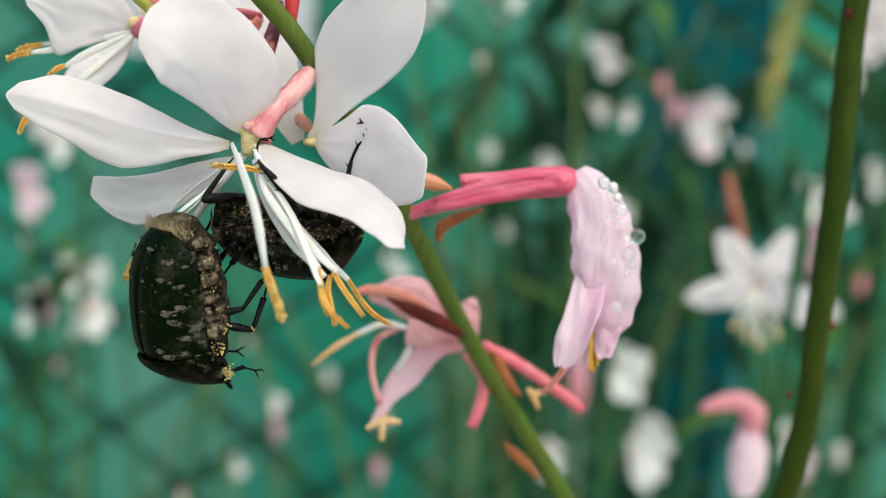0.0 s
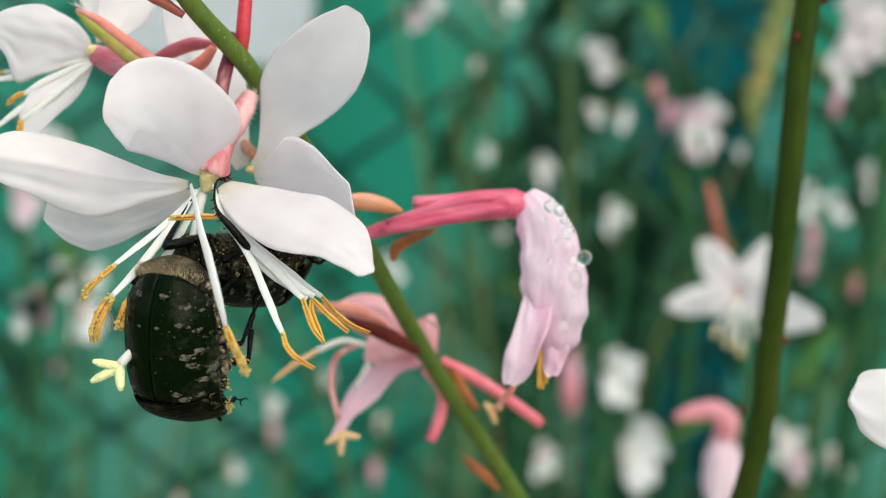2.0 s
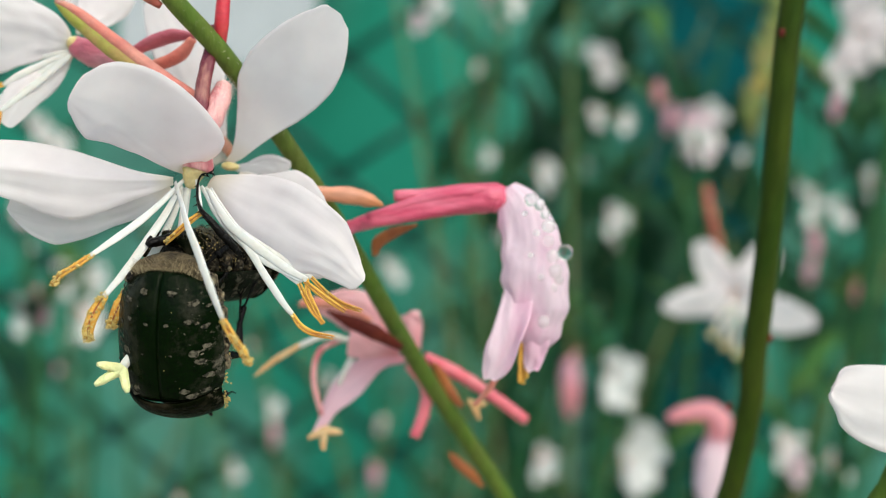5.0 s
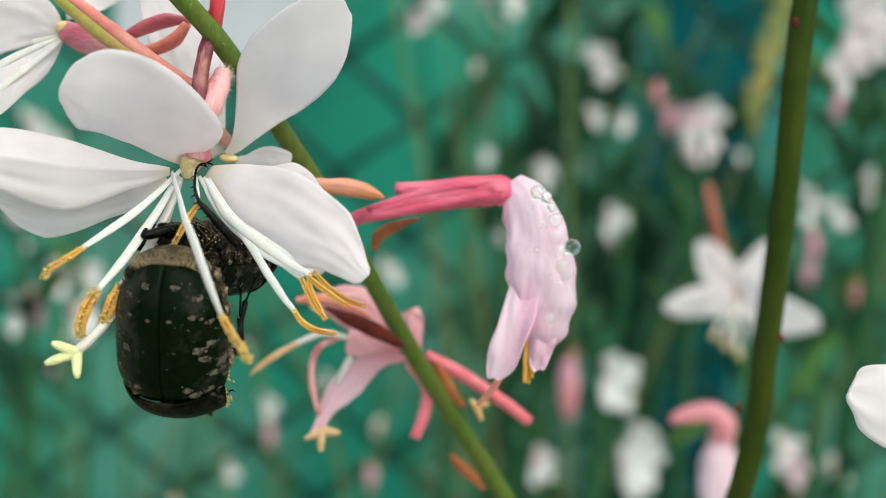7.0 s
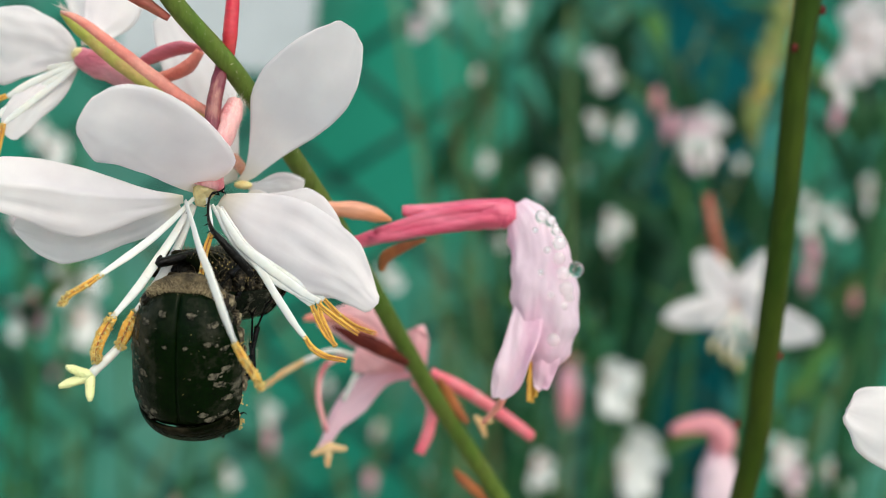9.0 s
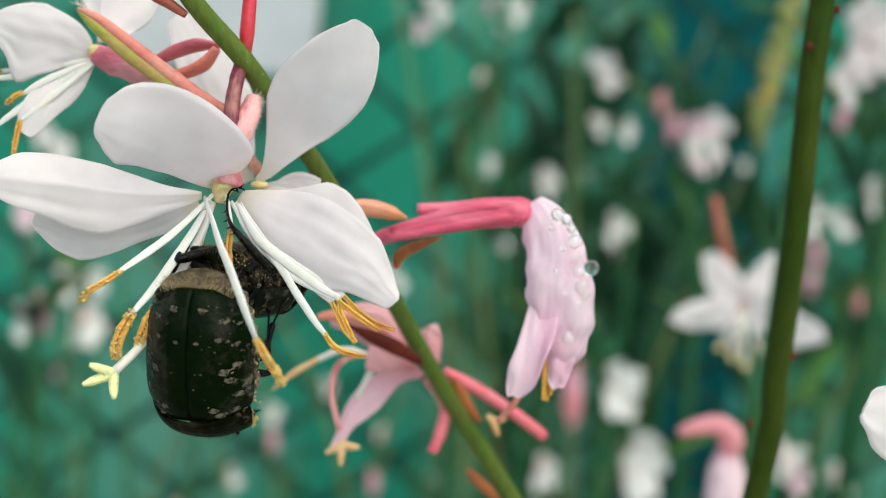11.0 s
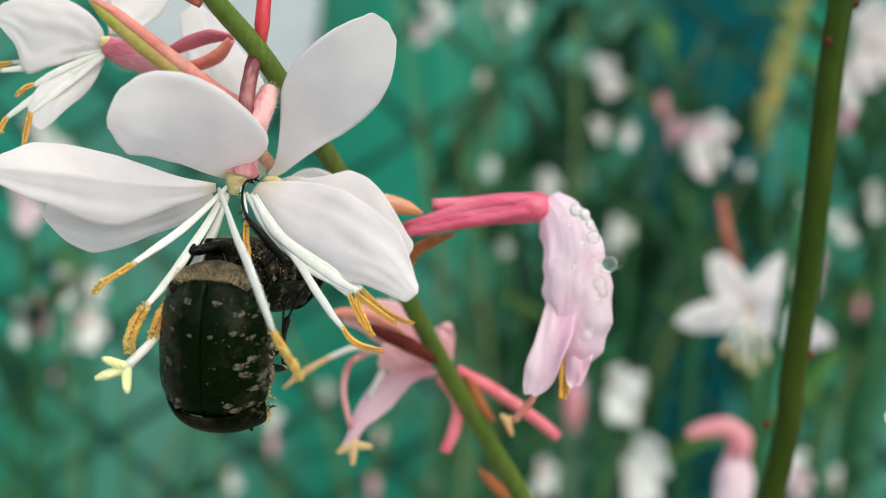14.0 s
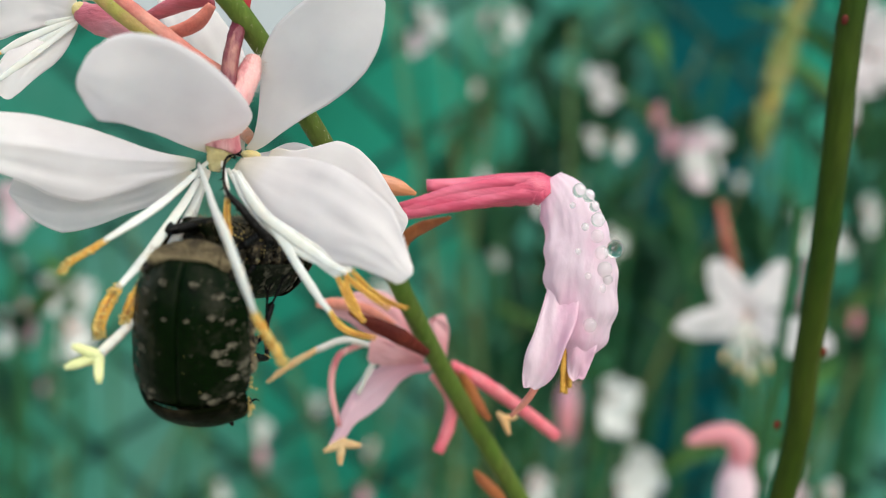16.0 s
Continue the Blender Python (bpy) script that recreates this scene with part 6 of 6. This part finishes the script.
SIDEWAYS = [(0.0, 8.5, 6.1, -2.6, 0, 0, 0), (1.0, 8.5, 7, -1, 0, 0, 0), (1.5, 9.4, 8.9, 3.2, 0, 0, -0.1), (2.0, 2, 4, 6, 0, 0, 0), (2.5, 0, 2, 3, 0, 0, 0), (3.5, 0, 0, 0, 0, 0, 0), (16.0, 0, 0, 0, 0, 0, 0)]
UNDER = [(0.0, 16, -6.7, -20, 0, 0, 0), (1.0, 18, -6.7, -17, 0, 0, 0), (1.5, 21, -6.6, -13, 0, 0, 0), (2.0, 11, -3, -13, 0, 0, 0), (2.5, 7, 2, -11, 0, 0, 0), (3.5, 3, 1, -5, 0, 0, 0), (7.0, 0, 0, 0, 0, 0, 0),
         (16.0, 0, 0, 0, 0, 0, 0)]
TILT = [(0.0, 2, -16, -25, -0.35, -0.25, 0.15), (1.0, 6, -18, -28, -0.35, -0.3, 0), (1.5, 16, -24, -34, -0.4, -0.4, -0.3), (2.0, 20, -26, -36, -0.5, -0.5, -0.45), (2.5, 8, -9, -25, -0.2, -0.5, -0.3),
        (3.5, -4, 2, -13, 0.05, -0.5, -0.4), (8.0, -4, 2.5, -12, -0.3, -0.5, -0.5), (12.5, 0, 0, 0, 0, -0.3, -0.15), (16.0, 3, -3, 2, 0.45, -0.5, 0.1)]
# seconds, lean, and shift in mm of the flower behind
BEHIND = [(0.0, -4.4, 0.44, 0.25, 1.1), (1.0, -3.5, 0.35, 0.2, 1.05), (1.5, -2.4, 0.2, 0.15, 0.96), (2.0, -1, -0.2, 0.4, 0.89), (2.5, 0, -0.4, 0.5, 0.85), (3.5, 0.6, -0.48, 0.5, 0.73), (8.0, 0, -0.08, 0.5, 0.42),
          (11.5, -1, 0.05, 0.3, 0.18), (13.5, -0.5, 0, 0.3, 0.1), (16.0, 0, -0.3, 0.3, 0.13)]
# seconds, lift and swing of the two inner stamens
INNER = [(0.0, -6, -92), (1.0, -6, -90), (1.5, -4, -70), (2.0, -3, -10), (2.5, -2, 0), (3.0, -1, 0), (4.5, 0, 0), (16.0, 0, 0)]
# seconds, droop of the anther that lies across the flower's throat, about its joint
JOINT = (1.45, -3.76, -2.08)
DROOP = [(0.0, 14), (1.0, 12), (1.5, 10), (2.5, 6), (3.0, 0), (4.0, 0), (4.5, -14), (7.0, -48), (9.0, -66), (11.5, -80), (16.0, -84)]
# turns of the stamens under the broad petal while it is folded
SPREAD = [(-20, 32, 15), (-4, 17, -2), (-4, 19, 4), (9, 11, -6), (12, 11, 2)]
# seconds, how far the left stamens have swung in
FOLLOW = [(0.0, 1.0), (1.0, 0.98), (1.5, 0.85), (2.0, 0.6), (2.5, 0.4), (3.0, 0.22), (3.5, 0.16), (4.5, 0.12), (7.0, 0.02), (9.0, 0.0), (16.0, 0.0)]


def turned(pivot, rx, ry, rz):
    """A turn about a place, in degrees."""
    p = Matrix.Translation(mm(pivot))
    return p @ pose(0, 0, 0, rx, ry, rz) @ p.inverted()


def motions():
    flower0 = Matrix.Translation(mm(FLOWER_BASE))
    beetle0 = frame_at(BEETLE_AT, BEETLE_HEAD, BEETLE_BACK)
    mate0 = frame_at(MATE_AT, MATE_HEAD, MATE_BACK)
    rows = {"flower": [], "beetle": [], "mate": [], "leg": [], "hind leg": [], "petal": [], "broad": [], "left": [], "neck": [], "behind": [], "lower": [], "tilted": [], "front": [], "inner": [], "side": []}
    for n in range(len(RIGHT)):
        rows["right", n] = []
    for t, dx, dz, rx, ry, spin in SWAY:
        shift = Matrix.Translation((dx * 0.001, 0, dz * 0.001))
        f = shift @ turned(FLOWER_BASE, rx, ry, 0) @ flower0
        b = shift @ turned(PIVOT, 0, 0, spin)
        k = max(0.0, spin / -50)
        rows["flower"].append((t, f))
        own = b @ beetle0
        own = Matrix.Translation((0.0014 * k * (1 - k) - 0.00035 * k * k, 0, -0.0002 * k)) @ Matrix.Translation(own.translation) @ pose(0, 0, 0, 0, 0, -0.22 * spin) @ Matrix.Translation(-own.translation) @ own
        rows["beetle"].append((t, own))
        rows["mate"].append((t, b @ mate0))
        rows["leg"].append((t, (b @ mate0).inverted() @ f))
        rows["hind leg"].append((t, (b @ mate0).inverted() @ f @ Matrix.Translation((-0.002 * (1 - k), 0.0005 * (1 - k), -0.0035 * (1 - k)))))
        rows["neck"].append((t, pose(0, 0, 0, 0, 18 * k, 0)))
        rows["front"].append((t, pose(0, 0, 0, 0, 9 * k + 46 * k * k * (1 - k), 0)))
        for n, turn in enumerate(SPREAD):
            q = min(1, 2.2 * k) if n == 0 else k
            rows["right", n].append((t, pose(0, -0.0004 - 0.0011 * k, 0, turn[0] * q, turn[1] * q, turn[2] * q)))
    for t, k in FOLLOW:
        rows["left"].append((t, pose(0, 0.003 * k * k, 0, 0, -40 * k * k, -34 * k * k)))
    for key, table in (("broad", BROAD), ("petal", UPPER), ("side", SIDEWAYS), ("lower", UNDER), ("tilted", TILT)):
        rows[key] = [(t, pose(dx * 0.001, dy * 0.001, dz * 0.001, rx, ry, rz)) for t, rx, ry, rz, dx, dy, dz in table]
    for t, lean, dx, dy, dz in BEHIND:
        rows["behind"].append((t, Matrix.Translation((dx * 0.001, dy * 0.001, dz * 0.001)) @ turned(BEHIND_BASE, 0, lean, 0) @ Matrix.Translation(mm(BEHIND_BASE))))
    for t, lift, swing in INNER:
        rows["inner"].append((t, pose(0, 0, 0, 0, lift, swing)))
    walk(FLOWER, rows["flower"])
    walk(BEETLE, rows["beetle"])
    walk(MATE, rows["mate"])
    for ob in CLING[:2]:
        walk(ob, rows["leg"])
    walk(CLING[2], rows["hind leg"])
    walk(UPPER_PETAL, rows["petal"])
    walk(FLOWER_B, rows["behind"])
    walk(BROAD_PETAL, rows["broad"])
    walk(LEFT[0], rows["left"])
    for ob in LEFT[1:-1]:
        walk(ob, rows["inner"])
    walk(LEFT[-1], [(t, pose(0, 0, 0, 0, ry, rz)) for t, ry, rz in STYLE_SWING])
    for ob in FRONT:
        walk(ob, rows["front"])
    walk(SIDE[0], rows["side"])
    for ob in LOWER:
        walk(ob, rows["lower"])
    for ob in TILTED:
        walk(ob, rows["tilted"])
    joint = Matrix.Translation(Vector(JOINT) * 0.001)
    walk(NECK[0], rows["neck"])
    for ob in CROSS[0].children:
        walk(ob, [(t, joint @ pose(0, 0, 0, 0, turn, 0) @ joint.inverted()) for t, turn in DROOP])
    for n, ob in enumerate(RIGHT):
        walk(ob, rows["right", n])


def frame_at(place, head, back):
    """The pose of a beetle with its head and back turned these ways."""
    y = Vector(head).normalized()
    z = Vector(back)
    z = (z - y * z.dot(y)).normalized()
    m = Matrix((y.cross(z), y, z)).transposed().to_4x4()
    return Matrix.Translation(mm(place)) @ m


FLOWER_BASE = (-10.52, 69.06, -7.81)
BEHIND_BASE = (-9.20, 72.75, -8.21)
PIVOT = (-9.69, 68.12, -11.48)
BEETLE_AT, BEETLE_HEAD, BEETLE_BACK = (-10.09, 63.65, -16.64), (0.06, 0.13, -1), (-0.12, -1, -0.1)
MATE_AT, MATE_HEAD, MATE_BACK = (-9.01, 69.26, -13.68), (0.64, 0.76, -0.05), (0.1, 0, -1)
motions()
